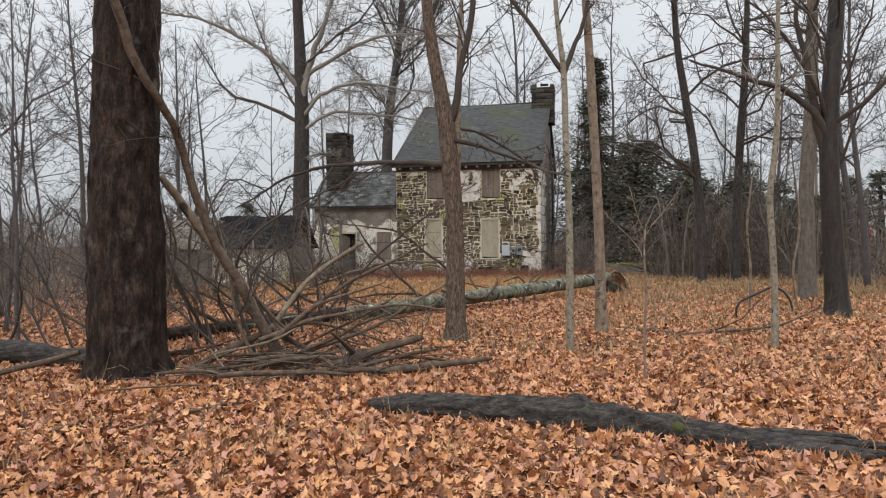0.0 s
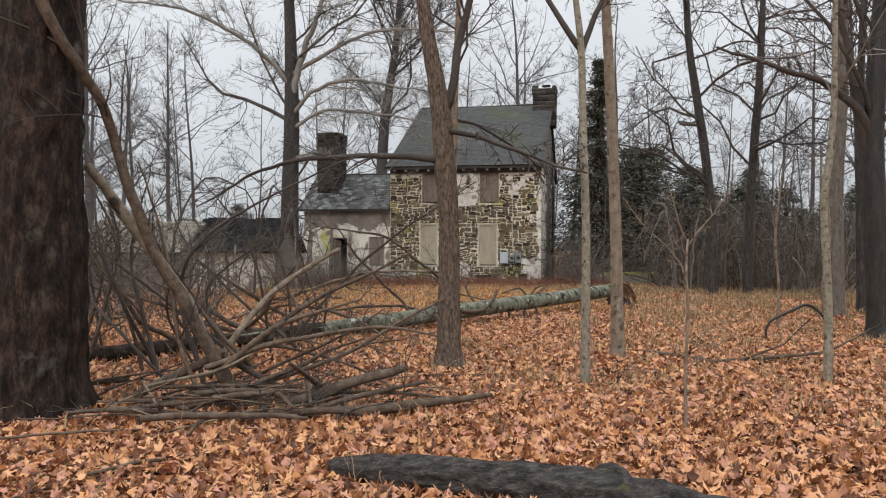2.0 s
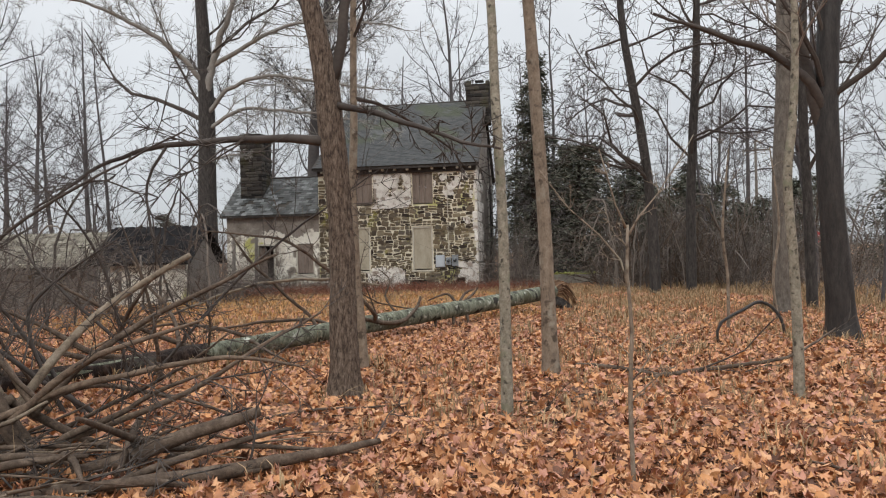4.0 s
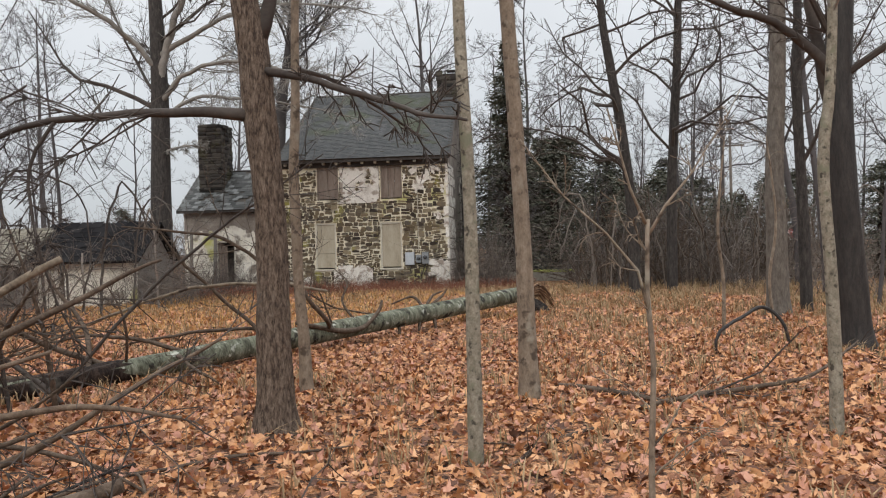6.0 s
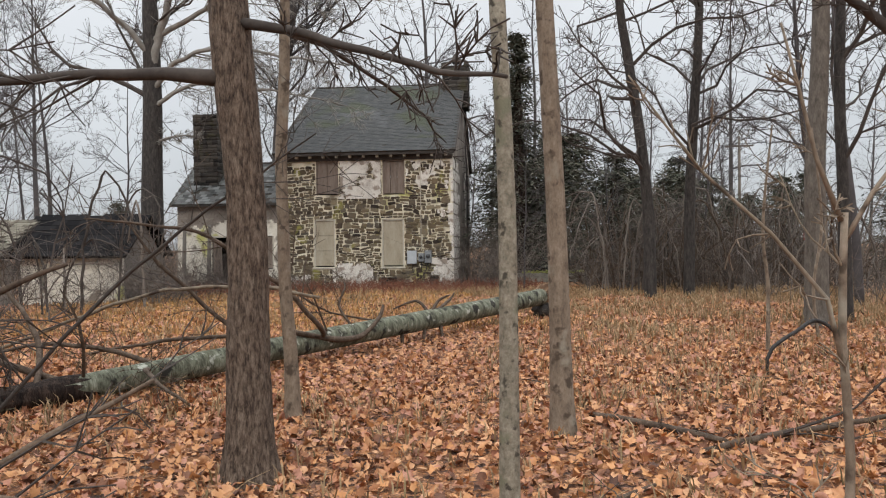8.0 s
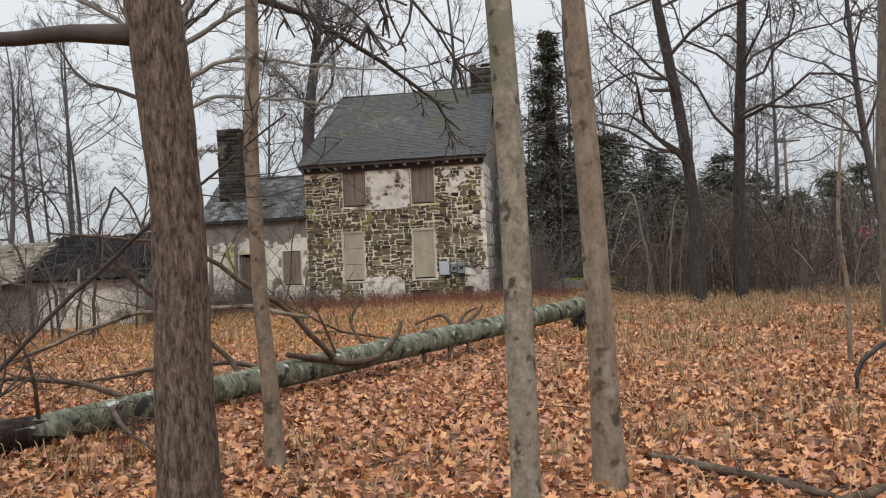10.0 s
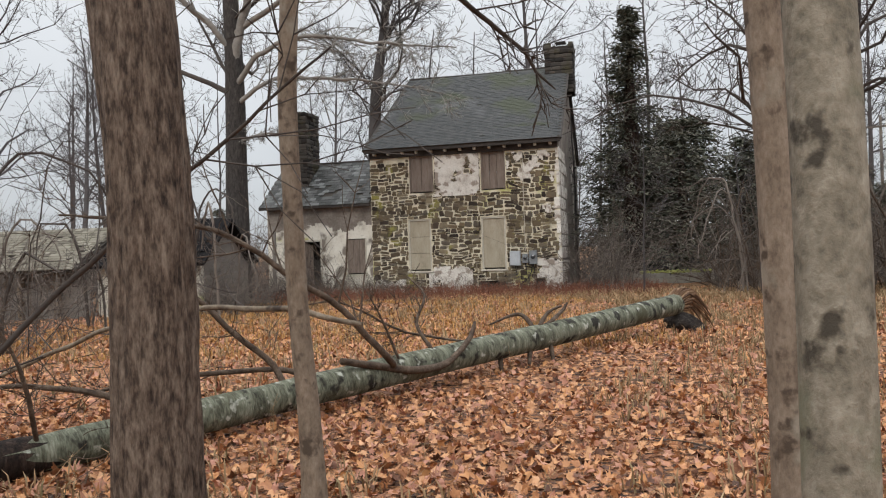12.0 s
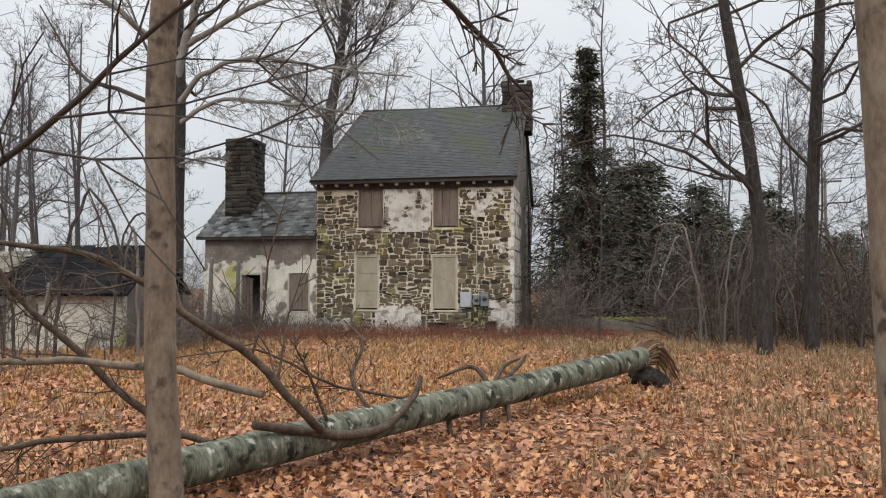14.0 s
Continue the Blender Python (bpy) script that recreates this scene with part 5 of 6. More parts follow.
for k in range(10):                                     # long limbs that fan out of the pile
    a, up, ln = rp.uniform(-0.5, math.pi + 0.4), rp.uniform(0.15, 0.95), rp.uniform(1.1, 2.5)
    foot = Vector((-2.05 + rp.gauss(0, 0.16), 9.12 + rp.gauss(0, 0.12), 0.05 + rp.uniform(0, 0.35)))
    way = Vector((math.cos(a) * (1.2 - up), math.sin(a) * 0.35 * (1.2 - up), up)).normalized()
    line = wander(rp, foot, way, ln, 4, 0.13, -0.05)
    if any(math.hypot(p.x + 3.63, p.y - 8.6) < 0.5 for p in line):
        continue
    r = rp.uniform(0.014, 0.03)
    limb("dead_branch", "dark dead limb fanning out of the brush pile", line, [r, r, r * 0.8, r * 0.6, r * 0.3], M_DEADWOOD if k % 2 else M_STICK, 500 + k, (0, 7, 4), 8, "branch", "limbs of the brush pile", 0.35)
for k in range(14):                                     # loose sticks elsewhere
    cx, cy = rp.uniform(-4, 6), rp.uniform(4.5, 15)
    a, ln, r = rp.uniform(0, 3.1), rp.uniform(0.3, 0.9), rp.uniform(0.006, 0.014)
    dx, dy = math.cos(a) * ln / 2, math.sin(a) * ln / 2
    z = height(cx, cy) + 0.03
    limb("stick", "thin dead stick lying on fallen leaves", [(cx - dx, cy - dy, z), (cx + 0.03, cy, z + 0.02), (cx + dx, cy + dy, z)], [r, r, r * 0.5], M_DEADWOOD, 400 + k, (0, 2, 2), 6, "stick", "loose sticks")

# ---- the mossy slab, tarpaulin, sign and pole beyond the clearing ----
slab = thing("concrete_slab", "long low concrete slab with a moss-green edge", "slab", (9.6, 40.0, 0.1), -8)
g = Geo()
g.slab(-2.0, -0.6, -0.25, 2.2, 1.4, 0.22, 0.03)
part("slab_body", g, M_CONCRETE, slab)
g = Geo()
for k in range(14):
    x = -1.2 + k * 0.2
    g.tube([(x, -0.5, 0.2), (x + 0.1, -0.5, 0.24), (x + 0.2, -0.5, 0.2)], [0.09, 0.11, 0.09], 6, 0.3, k)
part("moss_edge", g, M_MOSSEDGE, slab, "yellow-green moss", True)
tarp = Geo()
for i in range(21):
    for j in range(13):
        u, v = i / 20 * 2 - 1, j / 12 * 2 - 1
        tarp.v.append((10.9 + u * 2.4, 43.2 + v * 1.2, -0.1 + 1.5 * (1 - u * u * u * u) * (1 - v * v) ** 0.5 + 0.08 * noise.noise(Vector((u * 5, v * 5, 1)))))
tarp.f = [(j + i * 13, j + 1 + i * 13, j + 1 + (i + 1) * 13, j + (i + 1) * 13) for i in range(20) for j in range(12)]
tagged(part("tarpaulin", tarp, M_CAR, None, "dark heap under a tarpaulin among the trees", True), "", "tarpaulin")
sign = thing("stop_sign", "small red stop sign with white border on a post", "sign", (25.6, 45, -0.1), -25)
g = Geo()
g.tube([(0, 0, 0), (0, 0, 2.3)], [0.03, 0.03], 6)
part("post", g, M_POLE, sign)
for name, r, y, mat in (("rim", 0.38, -0.04, M_WHITE), ("face", 0.34, -0.05, M_RED)):
    g = Geo()
    g.tube([(0, y + 0.008, 2.0), (0, y, 2.0)], [r, r], 8)
    part(name, g, mat, sign)
text = bpy.data.curves.new("letters", "FONT")
text.body, text.align_x, text.align_y, text.size, text.extrude = "STOP", "CENTER", "CENTER", 0.26, 0.002
text.materials.append(M_WHITE)
lt = new("letters", text)
lt.parent = sign
lt.matrix_local = pose(0, -0.062, 2.0, 90, 0, 0)
pole = thing("utility_pole", "wooden utility pole with a crossarm and wires", "pole", (35, 70, -0.1), -25)
g = Geo()
g.tube([(0, 0, 0), (0, 0, 11.3)], [0.16, 0.11], 8)
part("post", g, M_POLE, pole, "", True)
g = Geo()
g.slab(-1.2, -0.2, 10.3, 1.2, -0.08, 10.45, 0.01)
part("crossarm", g, M_POLE, pole)
for x in (-1.05, 0.0, 1.05):
    g = Geo()
    p_, r_ = resample([(x - 22, 10, 10.9), (x - 10, 4, 10.1), (x, -0.14, 10.55), (x + 12, -5, 10.1), (x + 24, -10, 10.9)], [0.012] * 5, 1.5)
    g.tube(p_, r_, 4)
    part("wire", g, M_CABLE, pole)

# ---- evergreens behind and beside the house ----
def conifer(name, label, rng, tall, wide, layers, per, place, needles=26, base=0.08, group="", taper=0.6, size=0.3):
    t = thing(name, label, "tree", place, rng.uniform(0, 360), group)
    g = Geo()
    g.tube([(0, 0, -0.2), (0, 0, tall * 0.5), (0.05, 0, tall)], [wide * 0.055, wide * 0.035, 0.015], 8, 0.08, 2)
    part("trunk", g, M_BARK_DARK, t, "", True)
    g, w = Geo(), Geo()
    for k in range(layers):
        f = base + (1 - base) * (k + rng.random()) / layers
        reach = wide * 0.5 * (1 - f) ** taper * rng.uniform(0.6, 1.2) + 0.1
        for _ in range(per):
            a = rng.uniform(0, 2 * math.pi)
            ln = reach * rng.uniform(0.55, 1.12)
            dr = rng.uniform(-0.25, 0.12)
            o = Vector((0, 0, f * tall))
            d = Vector((math.cos(a), math.sin(a), dr))
            w.tube([o, o + d * ln], [0.02, 0.006], 3, cap=False)
            for _ in range(needles):
                u = rng.random() ** 0.6 * 1.05
                p = o + d * ln * u + Vector((rng.gauss(0, 0.16), rng.gauss(0, 0.16), rng.gauss(0, 0.12)))
                b = a + rng.gauss(0, 0.8)
                q = Vector((math.cos(b), math.sin(b), rng.gauss(-0.25, 0.4))).normalized() * rng.uniform(0.4, 1.25) * size
                s = q.cross(Vector((rng.gauss(0, 0.7), rng.gauss(0, 0.7), 1))).normalized() * q.length * 0.14
                g.add([tuple(p), tuple(p + q * 0.4 + s), tuple(p + q), tuple(p + q * 0.4 - s)], [(0, 1, 2, 3)])
    tagged(part("bough", w, M_TWIG, t), kind="stuff")
    part("crown", g, M_NEEDLE, t, "dark green needles")
    return t


conifer("spruce_tree", "tall ragged dark spruce beside the house", R(31), 11.4, 9.6, 40, 11, (8.3, 40.2, -0.1), 34, 0.08, "", 1.15, 0.25)
cedars = [conifer("cedar_tree", "dense dark evergreen cedar", R(32), 7.2, 6.4, 22, 9, (11.0, 42.5, -0.1), 34, 0.03, "dark cedars"),
          conifer("cedar_tree", "dense dark evergreen cedar", R(33), 6.4, 6.8, 21, 9, (14.2, 43.5, -0.1), 34, 0.03, "dark cedars"),
          conifer("cedar_tree", "dense dark evergreen cedar", R(34), 5.4, 6.0, 19, 9, (17.5, 44.5, -0.1), 34, 0.03, "dark cedars")]
rc = R(35)
for k, (x, y, s) in enumerate([(12.8, 46, 1.1), (12.6, 39.8, 0.8), (9.6, 47, 1.15), (19.5, 48, 0.95), (22.5, 50, 0.9), (26, 52, 0.9), (8.9, 43.8, 1.05), (30, 55, 1.0), (20.6, 44, 0.75), (25, 46.5, 0.7), (34, 58, 1.1), (18, 52, 1.1), (13, 52, 1.2), (-16, 62, 0.8), (38, 50, 0.8), (45, 60, 1.0), (22, 33, 0.75), (25.5, 36, 0.85), (29, 40, 0.9), (10.4, 44.6, 1.0), (15.9, 46.2, 1.0), (17.0, 41.6, 0.72), (14.9, 40.6, 0.66)]):
    copy_thing(cedars[k % 3], pose(x, y, -0.15, 0, 0, rc.uniform(0, 360)) @ Matrix.Scale(s, 4))

def built(x, y):
    u = (x - 1.2) * math.cos(radians(13)) - (y - 37.2) * math.sin(radians(13))
    v = (x - 1.2) * math.sin(radians(13)) + (y - 37.2) * math.cos(radians(13))
    return (-8.6 < u < 4.1 and -0.2 < v < 9.3) or (-13.4 < x < -4.9 and 28.2 < y < 33.5)


# ---- the bare woods round about ----
far = []
for k, (tall, rad0, cnt) in enumerate([(17, 0.2, (20, 8, 5)), (14, 0.13, (17, 8, 6)), (20, 0.22, (20, 8, 5)), (11, 0.07, (15, 7, 6))]):
    rk = R(50 + k)
    axis = wander(rk, (0, 0, -0.3), (0, 0, 1), tall, 6, 0.05, 0.02)
    far.append(wild_tree("bare_tree", "tall bare grey woodland tree", "tree", rk, axis, [rad0 * (1 - 0.85 * i / 6) for i in range(7)], M_WOOD_FAR, M_WOOD_FAR, sides=9, step=0.8, rough=0.05, first=0.28, count=cnt, ratio=(0.36, 0.45, 0.45), thin=0.0095, spread=0.76, lift=0.06, place=((-24, 62, -0.1), (30, 66, -0.1), (14, 72, -0.1), (-17, 52, -0.1))[k], group="bare woods"))
rf_ = R(57)
spots = []
for k in range(40):
    for _ in range(20):
        x, y = rf_.uniform(-62, 70), rf_.uniform(46, 96)
        if abs(x) < 0.66 * y + 6 and not built(x, y) and all((x - a) ** 2 + (y - b) ** 2 > 20 for a, b in spots):
            break
    spots.append((x, y))
    copy_thing(far[rf_.randrange(4)], pose(x, y, -0.15, 0, 0, rf_.uniform(0, 360)) @ Matrix.Scale(rf_.uniform(0.75, 1.2), 4))
for x, y, i, s in ((-11.5, 22, 3, 0.8), (-9.2, 15.5, 1, 0.85), (-13.5, 28, 1, 0.9), (-8.2, 19.5, 3, 0.6), (-16, 36, 0, 0.9), (-12.3, 38.5, 3, 1.0), (-9.9, 43, 3, 1.0), (13.6, 24, 1, 0.9), (16.5, 30, 0, 0.8), (14.2, 34, 3, 0.8), (12.4, 20.5, 3, 0.7), (19, 27, 1, 0.9), (-7.4, 12.6, 3, 0.6), (7.0, 33.5, 3, 0.55), (15.6, 37, 1, 0.7), (-20, 30, 2, 0.8), (-6.0, 10.6, 3, 0.55), (6.4, 43, 3, 0.9), (11.6, 36.5, 3, 0.6), (-14.5, 46, 1, 1.0), (2, 64, 2, 0.9), (-9, 66, 0, 1.0), (22, 60, 1, 1.0), (16.5, 19.5, 0, 0.8), (21, 21, 2, 0.8)):
    copy_thing(far[i], pose(x, y, -0.15, 0, 0, rf_.uniform(0, 360)) @ Matrix.Scale(s, 4))
for k in range(6):                                      # woods behind the walker
    a = rf_.uniform(-2.9, -0.25)
    d = rf_.uniform(9, 45)
    copy_thing(far[rf_.randrange(4)], pose(math.cos(a) * d, math.sin(a) * d - 4, -0.15, 0, 0, rf_.uniform(0, 360)) @ Matrix.Scale(rf_.uniform(0.7, 1.1), 4))

# brush: thin arching stems that nobody could count
def brush(name, label, rng, n, area, tall, mat, thin=0.006, lean=0.35, twigs=3, clear=None):
    g = Geo()
    for _ in range(n):
        x, y = area(rng)
        if clear and clear(x, y):
            continue
        h = tall * rng.uniform(0.4, 1.15)
        d = Vector((rng.gauss(0, lean), rng.gauss(0, lean), 1))
        line = wander(rng, (x, y, height(x, y) - 0.03), d, h, 3, 0.22, -0.04)
        g.tube(line, [thin, thin * 0.8, thin * 0.6, thin * 0.25], 3, cap=False)
        for _ in range(twigs):
            i = rng.randrange(1, 3)
            tw = wander(rng, line[i], (rng.gauss(0, 1), rng.gauss(0, 1), rng.uniform(-0.1, 1)), h * rng.uniform(0.2, 0.5), 1, 0.25)
            g.tube(tw, [thin * 0.55, thin * 0.25], 3, cap=False)
    return tagged(part(name, g, mat, None, label), "", "brush", "", "stuff")


def band(x0, x1, y0, y1):
    return lambda r: (r.uniform(x0, x1), r.uniform(y0, y1))


def gap(x, y):
    return built(x, y) or (y > 29 and abs(x - 1.2 - (y - 10.5) * 0.285) < 1.5)


brush("brush_thicket", "tangled grey brush along the wood's edge", R(71), 1000, band(6.5, 24, 31.5, 40), 2.3, M_BRUSH, 0.008, 0.8, 4, gap)
brush("vine_tangle", "thick curling vines hanging at the wood's edge", R(88), 150, band(7.5, 19, 30.5, 36), 2.6, M_DEADWOOD, 0.022, 0.7, 4, gap)
def tangle(name, label, rng, n, area, mat, clear):
    """Long limbs and vines that rise, arch over and hang down, with side twigs."""
    g = Geo()
    for _ in range(n):
        x, y = area(rng)
        if clear(x, y):
            continue
        a, h, reach = rng.uniform(0, 6.283), rng.uniform(1.0, 3.8), rng.uniform(0.6, 2.8)
        dx, dy = math.cos(a) * reach, math.sin(a) * reach * 0.6
        z = height(x, y)
        line = [(x, y, z - 0.05), (x + dx * 0.1, y + dy * 0.1, z + h * 0.55), (x + dx * 0.45, y + dy * 0.45, z + h), (x + dx, y + dy, z + h * rng.uniform(0.45, 1.0)), (x + dx * rng.uniform(1.0, 1.4), y + dy * 1.2, z + h * rng.uniform(0.1, 0.9))]
        r = rng.uniform(0.012, 0.04)
        lp, lr = resample(line, [r, r * 0.9, r * 0.75, r * 0.55, r * 0.3], 0.3)
        lp = jitter(lp, 0.09)
        g.tube(lp, lr, 5, cap=False)
        sprout(g, rng, lp, lr, 1, 3, (0, 6, 3), (0, 0.3, 0.5), 0.8, 0.0, 0.006, 0.3)
    return tagged(part(name, g, mat, None, label), "", "brush", "", "stuff")


tangle("vine_tangle", "long grey vines arching and looping before the cedars", R(110), 150, band(7.0, 20, 29.5, 36), M_BRUSH, gap)
tangle("vine_tangle", "dark looping vines at the wood's edge", R(111), 80, band(7.5, 18, 30, 37), M_DEADWOOD, gap)
tangle("vine_tangle", "bare arching branches around the outbuilding", R(112), 16, band(-13, -4.6, 26.5, 29.2), M_BRUSH, built)
tangle("vine_tangle", "bare arching branches deep in the wood", R(113), 45, band(-15, -5.6, 11.5, 26), M_TWIG, built)
brush("brush_thicket", "tangled grey brush along the wood's edge", R(72), 600, band(12, 26, 19, 32), 1.8, M_BRUSH, 0.009, 0.45, 4)
brush("brush_thicket", "dense dark brush at the wood's edge", R(73), 800, band(-16, -5.4, 12, 25), 2.7, M_BRUSH, 0.008, 0.6, 4)
brush("brush_thicket", "dark brush around the outbuilding", R(74), 700, band(-14, -3.4, 30.5, 37.5), 2.0, M_TWIG, 0.008, 0.4, 4, built)
brush("brush_thicket", "dark vines over the outbuilding's end", R(86), 210, band(-6.5, -4.3, 28.4, 31.5), 2.3, M_BRUSH, 0.007, 0.5, 5)
brush("brush_thicket", "bare brush in front of the outbuilding", R(87), 50, band(-12, -6.5, 26.5, 29.0), 1.7, M_BRUSH, 0.007, 0.4, 4)
brush("brush_thicket", "dense brush behind the outbuilding", R(75), 1300, band(-40, -7, 38, 56), 4.2, M_BRUSH, 0.016, 0.4, 4, built)
brush("brush_thicket", "dense brush at the far edge of the clearing", R(76), 1300, band(14, 60, 42, 62), 3.6, M_BRUSH, 0.016, 0.4, 4)
brush("brush_thicket", "dead vines and brush against the gable", R(77), 260, band(5.0, 7.6, 34.6, 42), 3.2, M_BRUSH, 0.01, 0.25, 4, built)
brush("brush_thicket", "tall tangle of vines and bare stems before the cedars", R(84), 620, band(6.0, 19, 33.5, 42), 4.4, M_BRUSH, 0.009, 0.8, 5, gap)
brush("brush_thicket", "tall grey undergrowth deep in the wood", R(85), 1100, band(-32, -7.5, 18, 46), 3.6, M_BRUSH, 0.011, 0.4, 4, built)
brush("weeds", "dead reddish weeds in front of the house", R(78), 3600, lambda r: (r.uniform(-8, 8), 36.4 - abs(r.gauss(0, 2.2))), 0.5, M_WEED, 0.007, 0.4, 3, built)
brush("weeds", "pale dead weeds along the house wall", R(79), 900, lambda r: (lambda u: (1.2 + u * 0.974, 37.2 - u * 0.225 - r.uniform(0.2, 1.3)))(r.uniform(-8.4, -2.6) if r.random() < 0.75 else r.uniform(-2.6, 3.8)), 0.9, M_BRUSH, 0.006, 0.3, 4, built)
brush("weeds", "thin dead stems standing in the leaves", R(80), 420, band(-5, 8, 3, 20), 0.5, M_STRAW, 0.0035, 0.3, 2)


# dry grass blades
def grass(name, label, rng, n, area, tall, mat):
    g = Geo()
    for _ in range(n):
        x, y = area(rng)
        if noise.noise(Vector((x * 0.35, y * 0.35, 8))) < -0.08 + 0.25 * rng.random() - 0.012 * y:
            continue
        for _ in range(5):
            a, h = rng.uniform(0, 6.3), tall * rng.uniform(0.4, 1.1)
            bx, by = x + rng.gauss(0, 0.05), y + rng.gauss(0, 0.05)
            z = height(bx, by) - 0.01
            dx, dy = math.cos(a), math.sin(a)
            w, o = 0.005 + 0.0001 * y, h * rng.uniform(0.2, 0.8)
            g.add([(bx - dy * w, by + dx * w, z), (bx + dy * w, by - dx * w, z), (bx + dx * o * 0.4 + dy * w, by + dy * o * 0.4 - dx * w, z + h * 0.65), (bx + dx * o * 0.4 - dy * w, by + dy * o * 0.4 + dx * w, z + h * 0.65), (bx + dx * o, by + dy * o, z + h * 0.85)],
                  [(0, 1, 2, 3), (3, 2, 4)])
    return tagged(part(name, g, mat, None, label), "", "grass", "", "stuff")


grass("dry_grass", "tan dry grass growing through the leaves", R(81), 5200, band(-7, 15, 13, 35), 0.22, M_STRAW)
grass("dry_grass", "tan dry grass growing through the leaves", R(82), 900, band(-4, 8, 5, 14), 0.2, M_STRAW)
grass("dry_grass", "tall straw grass on the clearing's far side", R(83), 2800, band(4.5, 18, 18, 34), 0.27, M_STRAW)
grass("golden_grass", "golden orange matted grass between the log and the house", R(99), 3600, band(-8, 4.5, 20, 33), 0.15, M_GOLD)

# ---- fallen leaves ----
def leaf_outline(kind):
    lobes = [(0.0, 1.0), (0.34, 0.55), (0.66, 0.94), (1.05, 0.48), (1.45, 0.8), (2.3, 0.42), (math.pi, 0.3), (-2.3, 0.42), (-1.45, 0.8), (-1.05, 0.48), (-0.66, 0.94), (-0.34, 0.55)]
    if kind == 1:
        lobes = [(0.0, 1.0), (0.55, 0.62), (1.1, 0.95), (2.3, 0.5), (-2.3, 0.5), (-1.1, 0.95), (-0.55, 0.62)]
    return [(math.sin(a) * r * (0.8 if kind else 0.95), math.cos(a) * r) for a, r in lobes]


def leaf_verts(rng, size, kind):
    out = leaf_outline(kind)
    c1, c2, tw = rng.gauss(0.1, 0.65), rng.gauss(0.15, 0.65), rng.gauss(0, 0.45)
    vs = [(0, 0, 0)] + [(x, y, c1 * x * x + c2 * y * y * (1 if y > 0 else 0.5) + tw * x * y) for x, y in out]
    m = Matrix.Rotation(rng.uniform(0, 6.3), 3, "Z") @ Matrix.Rotation(rng.gauss(0, 0.48), 3, "X") @ Matrix.Rotation(rng.gauss(0, 0.48), 3, "Y")
    return [m @ (Vector(v) * size) for v in vs]


def leaf_field(name, label, rng, n, area, size, plain=4):
    shapes = []
    for k in range(160):
        kind = 1 if k % 4 >= 4 - plain or k % 4 == 3 else 0
        v = np.array([tuple(p) for p in leaf_verts(rng, 1.0, kind)])
        m = len(v) - 1
        shapes.append((v, np.array([(0, 1 + i, 1 + (i + 1) % m) for i in range(m)])))
    vs, fs, base = [], [], 0
    for _ in range(n):
        x, y = area(rng)
        v, f = shapes[rng.randrange(160)]
        s = size * rng.uniform(0.6, 1.25)
        a = rng.uniform(0, 6.283)
        c, d = math.cos(a) * s, math.sin(a) * s
        q = np.empty_like(v)
        q[:, 0], q[:, 1], q[:, 2] = v[:, 0] * c - v[:, 1] * d + x, v[:, 0] * d + v[:, 1] * c + y, v[:, 2] * s
        q[:, 2] += height(x, y) + 0.008 - 0.35 * min(0.0, float(q[:, 2].min())) + rng.uniform(0, 0.03)
        vs.append(q)
        fs.append(f + base)
        base += len(v)
    vs, fs = np.concatenate(vs), np.concatenate(fs)
    me = bpy.data.meshes.new(name)
    me.vertices.add(len(vs))
    me.vertices.foreach_set("co", vs.ravel())
    me.loops.add(len(fs) * 3)
    me.loops.foreach_set("vertex_index", fs.ravel().astype(np.int32))
    me.polygons.add(len(fs))
    me.polygons.foreach_set("loop_start", np.arange(0, len(fs) * 3, 3, dtype=np.int32))
    me.polygons.foreach_set("use_smooth", np.ones(len(fs), dtype=bool))
    me.update(calc_edges=True)
    me.materials.append(M_LEAF)
    return tagged(part(name, me, None, ground, label), kind="stuff")


def wedge(y0, y1, extra=1.2):
    def pick(r):
        while True:
            y = r.uniform(y0, y1)
            half = min(11.0, 0.62 * y + extra)
            x = r.uniform(-11, 11)
            if abs(x) < half:
                return 0.6 + x, y
    return pick


leaf_field("leaf_carpet", "orange brown fallen maple leaves", R(91), 28000, wedge(1.2, 9.0), 0.056, 1)
leaf_field("leaf_carpet", "orange brown fallen maple leaves", R(92), 36000, wedge(9.0, 17.0), 0.053, 2)
leaf_field("leaf_carpet", "orange brown fallen maple leaves", R(93), 23000, wedge(17.0, 27.0), 0.054)
leaf_field("leaf_carpet", "orange brown fallen maple leaves", R(94), 6000, wedge(27.0, 36.0), 0.06)

# ---- pieces that can be picked apart: leaves, stones, slates ----
rl = R(95)
singles = []
for k in range(8):
    g = Geo()
    v = leaf_verts(rl, 0.06, 1 if k % 4 == 3 else 0)
    g.add([tuple(p) for p in v], [(0, 1 + i, 1 + (i + 1) % (len(v) - 1)) for i in range(len(v) - 1)])
    singles.append(g.data("leaf", M_LEAF_ONE, True))
for k in range(300):
    y = rl.uniform(3.6, 13)
    x = 0.5 + rl.uniform(-1, 1) * min(4.5, 0.5 * y)
    o = part("leaf", singles[k % 8], None, ground)
    o.location, o.rotation_euler = (x, y, height(x, y) + 0.055), (0, 0, rl.uniform(0, 6.3))

rs = R(96)
stone_shapes = []
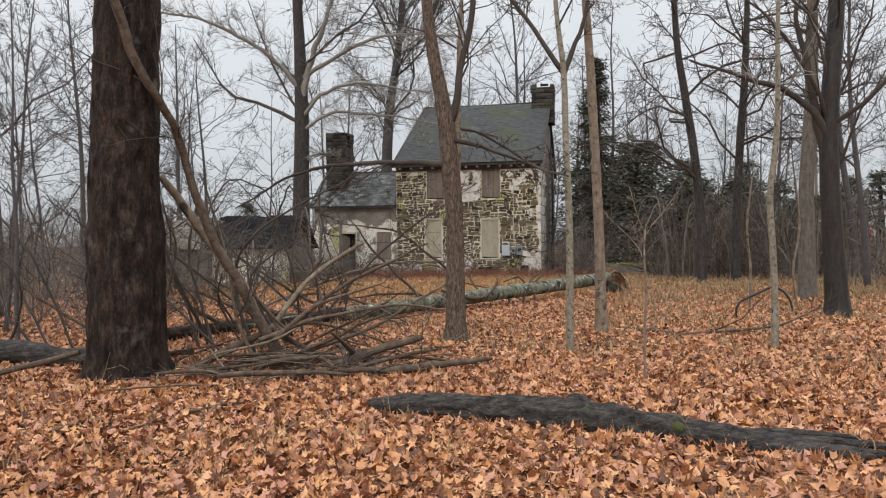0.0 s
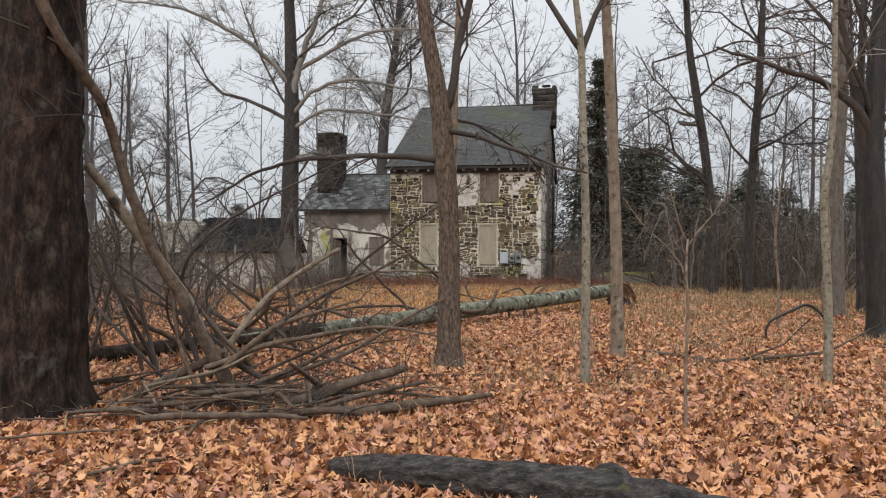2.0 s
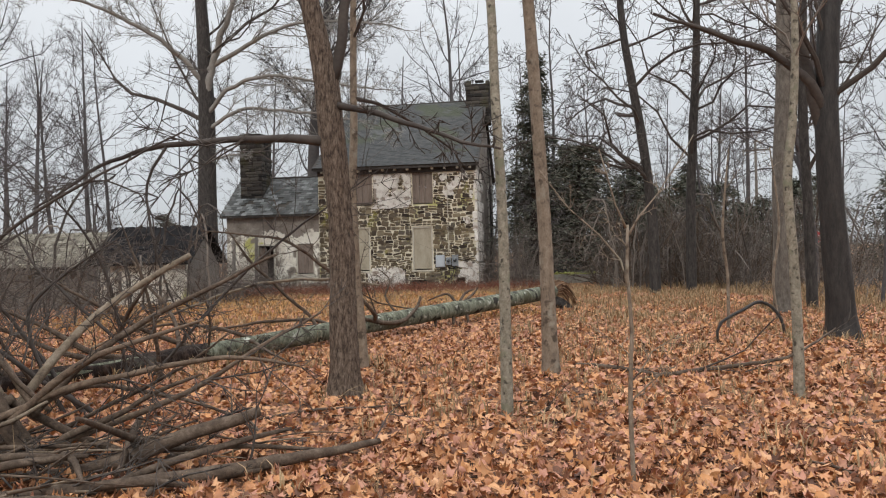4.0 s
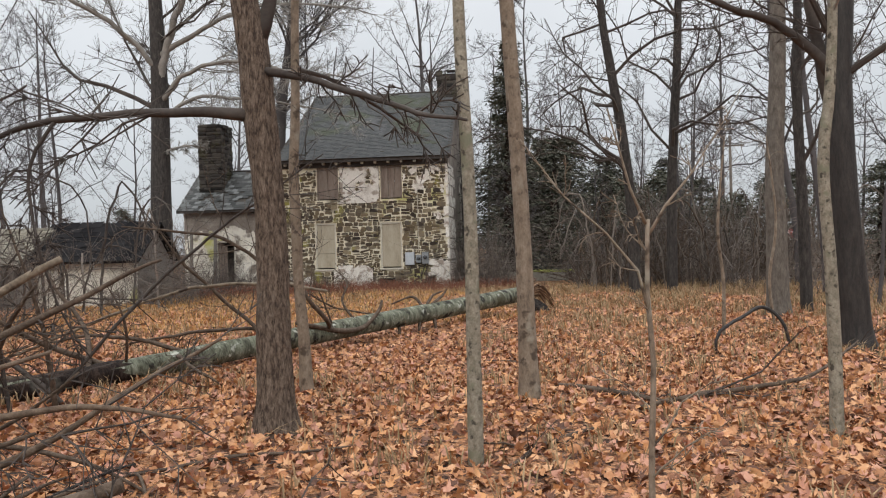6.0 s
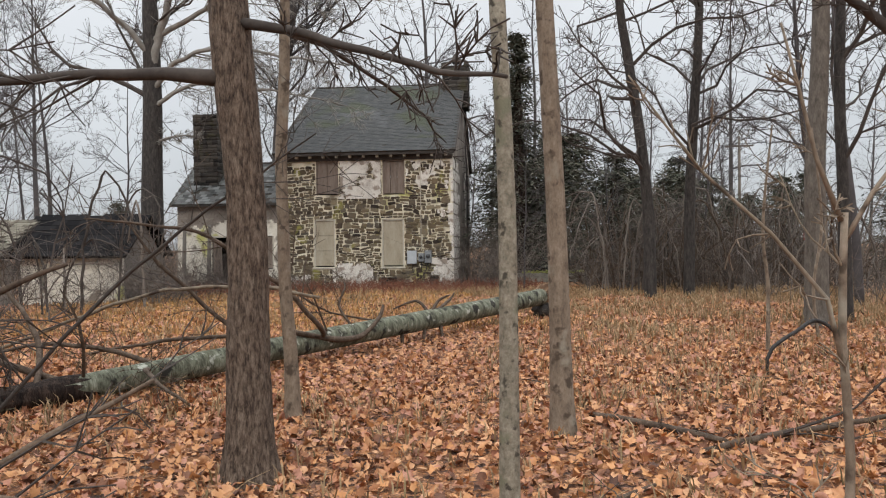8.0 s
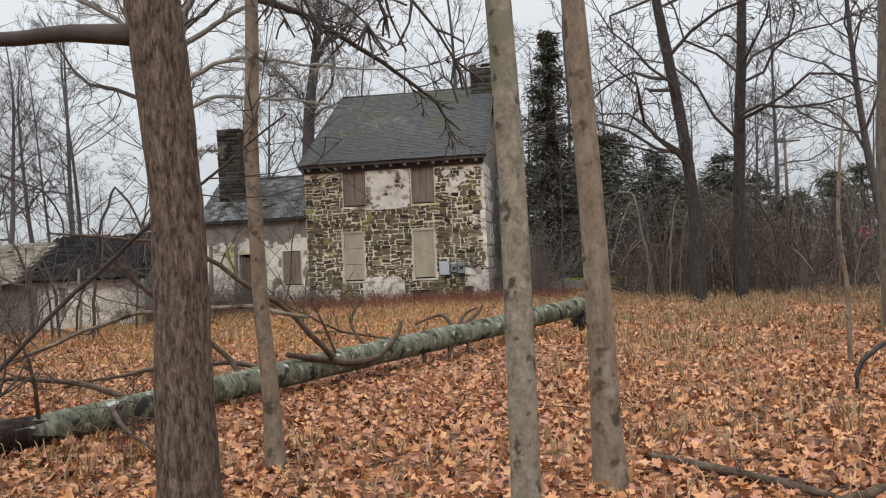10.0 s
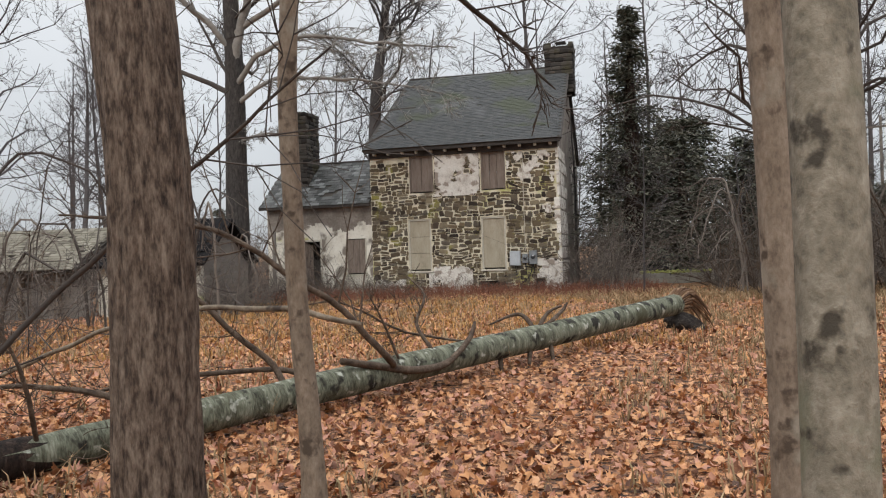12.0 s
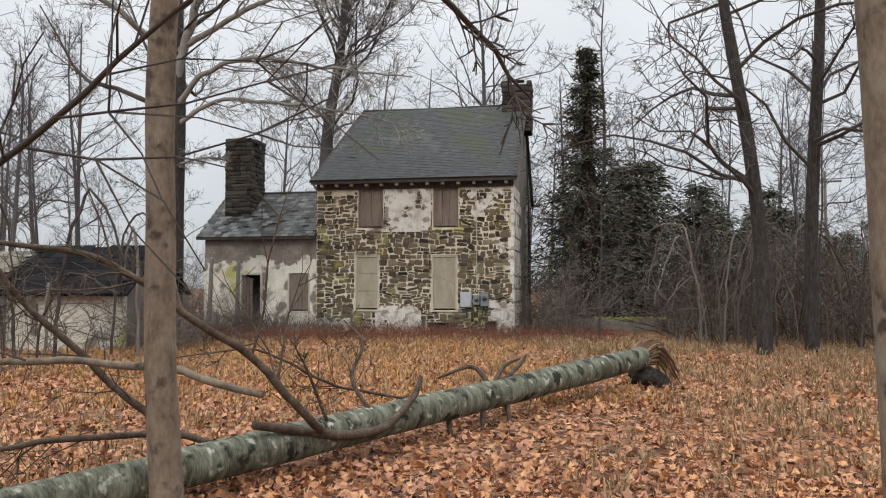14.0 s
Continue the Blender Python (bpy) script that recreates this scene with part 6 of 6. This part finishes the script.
for k in range(12):
    ring = []
    for a, b in ((-0.5, -0.36), (-0.4, -0.5), (0.4, -0.5), (0.5, -0.34), (0.5, 0.36), (0.38, 0.5), (-0.4, 0.5), (-0.5, 0.34)):
        ring.append((a * rs.uniform(0.74, 1.1), b * rs.uniform(0.74, 1.12)))
    g = Geo()
    g.add([(a, 0.2, b) for a, b in ring] + [(a, -0.55, b) for a, b in ring] + [(a * 0.88, -1.0 + rs.uniform(-0.1, 0.1), b * 0.86) for a, b in ring],
          [(i, (i + 1) % 8, 8 + (i + 1) % 8, 8 + i) for i in range(8)] + [(8 + i, 8 + (i + 1) % 8, 16 + (i + 1) % 8, 16 + i) for i in range(8)] + [tuple(range(16, 24))])
    stone_shapes.append(g)
stone_meshes = [s.data("stone", M_STONE) for s in stone_shapes]
rest, made = Geo(), 0
cells = []
z = -0.25
while z < 5.06:
    h = rs.uniform(0.13, 0.30)
    x = S0 + 0.01
    while x < S1 - 0.2:
        w = rs.uniform(0.13, 0.42)
        b = min(x + w, S1 - 0.02)
        k = rs.random()
        if k < 0.6 and h > 0.17:                        # two thin stones, one over the other
            m = h * rs.uniform(0.35, 0.65)
            cells += [(x, b, z, z + m), (x + rs.uniform(-0.04, 0.04), b + rs.uniform(-0.04, 0.04), z + m, z + h)]
        elif k < 0.72 and h > 0.22:
            cells += [(x, b, z, z + h / 3), (x, (x + b) / 2, z + h / 3, z + h), ((x + b) / 2, b, z + h / 3, z + h)]
        else:
            cells.append((x, b, z + rs.uniform(-0.03, 0.02), z + h + rs.uniform(-0.02, 0.03)))
        x = b
    z += h
def trimmed(c):
    """The largest piece of a stone's cell that keeps clear of the openings."""
    for h in HOLES:
        h = (h[0] - 0.02, h[1] - 0.07, h[2] + 0.02, h[3] + 0.02)
        a, b, e, f = c
        if a < h[2] and b > h[0] and e < h[3] and f > h[1]:
            c = max([(a, min(b, h[0]), e, f), (max(a, h[2]), b, e, f), (a, b, e, min(f, h[1])), (a, b, max(e, h[3]), f)], key=lambda q: max(0, q[1] - q[0]) * max(0, q[3] - q[2]))
    return c if c[1] - c[0] > 0.06 and c[3] - c[2] > 0.05 and c[1] <= S1 and c[3] < 5.16 else None


for cell in cells:
    cell = trimmed(cell)
    if not cell:
        continue
    a, b, c, d = cell
    j = rs.uniform(0.0, 0.03)
    sx, sz = (a + b) / 2, (c + d) / 2
    near = any(h[0] - 0.3 < sx < h[2] + 0.3 and h[1] - 0.25 < sz < h[3] + 0.25 for h in HOLES) or sx > S1 - 0.35 or sx < S0 + 0.35 or sz > 4.8
    wave = 0.0 if near else 1.0                         # the courses wander away from the openings and corners
    sway = lambda q: 0.11 * noise.noise(Vector((q * 1.3, sz * 1.1, 4.4))) + 0.05 * noise.noise(Vector((q * 3.7, sz * 2.9, 7.7)))
    slope = (sway(sx + 0.08) - sway(sx - 0.08)) / 0.16
    sz += wave * sway(sx)
    sx += wave * 0.05 * noise.noise(Vector((sx * 2.1, sz * 3.3, 2.2)))
    m = Matrix.Translation((sx, -0.001, sz)) @ Matrix.Rotation(rs.gauss(0, 0.09) - wave * math.atan(slope), 4, "Y") @ Matrix.Diagonal((max(0.08, b - a - j), rs.uniform(0.012, 0.034), max(0.05, d - c - j), 1))
    i = rs.randrange(12)
    if made < 300 and -0.2 < (a + b) / 2:
        o = part("stone", stone_meshes[i], None, front_wall)
        o.matrix_local = m
        made += 1
    else:
        rest.add([tuple(m @ Vector(p)) for p in stone_shapes[i].v], stone_shapes[i].f)
tagged(part("stone_field", rest, M_STONE_REST, front_wall), kind="stuff")
shingle_roof(roof, S0 - 0.12, S1 + 0.12, -0.38, 5.45, DEEP / 2, RIDGE + 0.11, 0.2, 0.125, 0.006, M_SLATE, M_SLATE_REST, 300, R(97), 0.004, tilt=0.006, lean=LEAN)
shingle_roof(wing_roof, WX0 - 0.2, WX1, -0.22, 3.43, WD / 2, WR + 0.01, 0.26, 0.18, 0.016, M_SLATE_WING, M_SLATE_WING, 300, R(98), 0.06, "slate", 0.05)
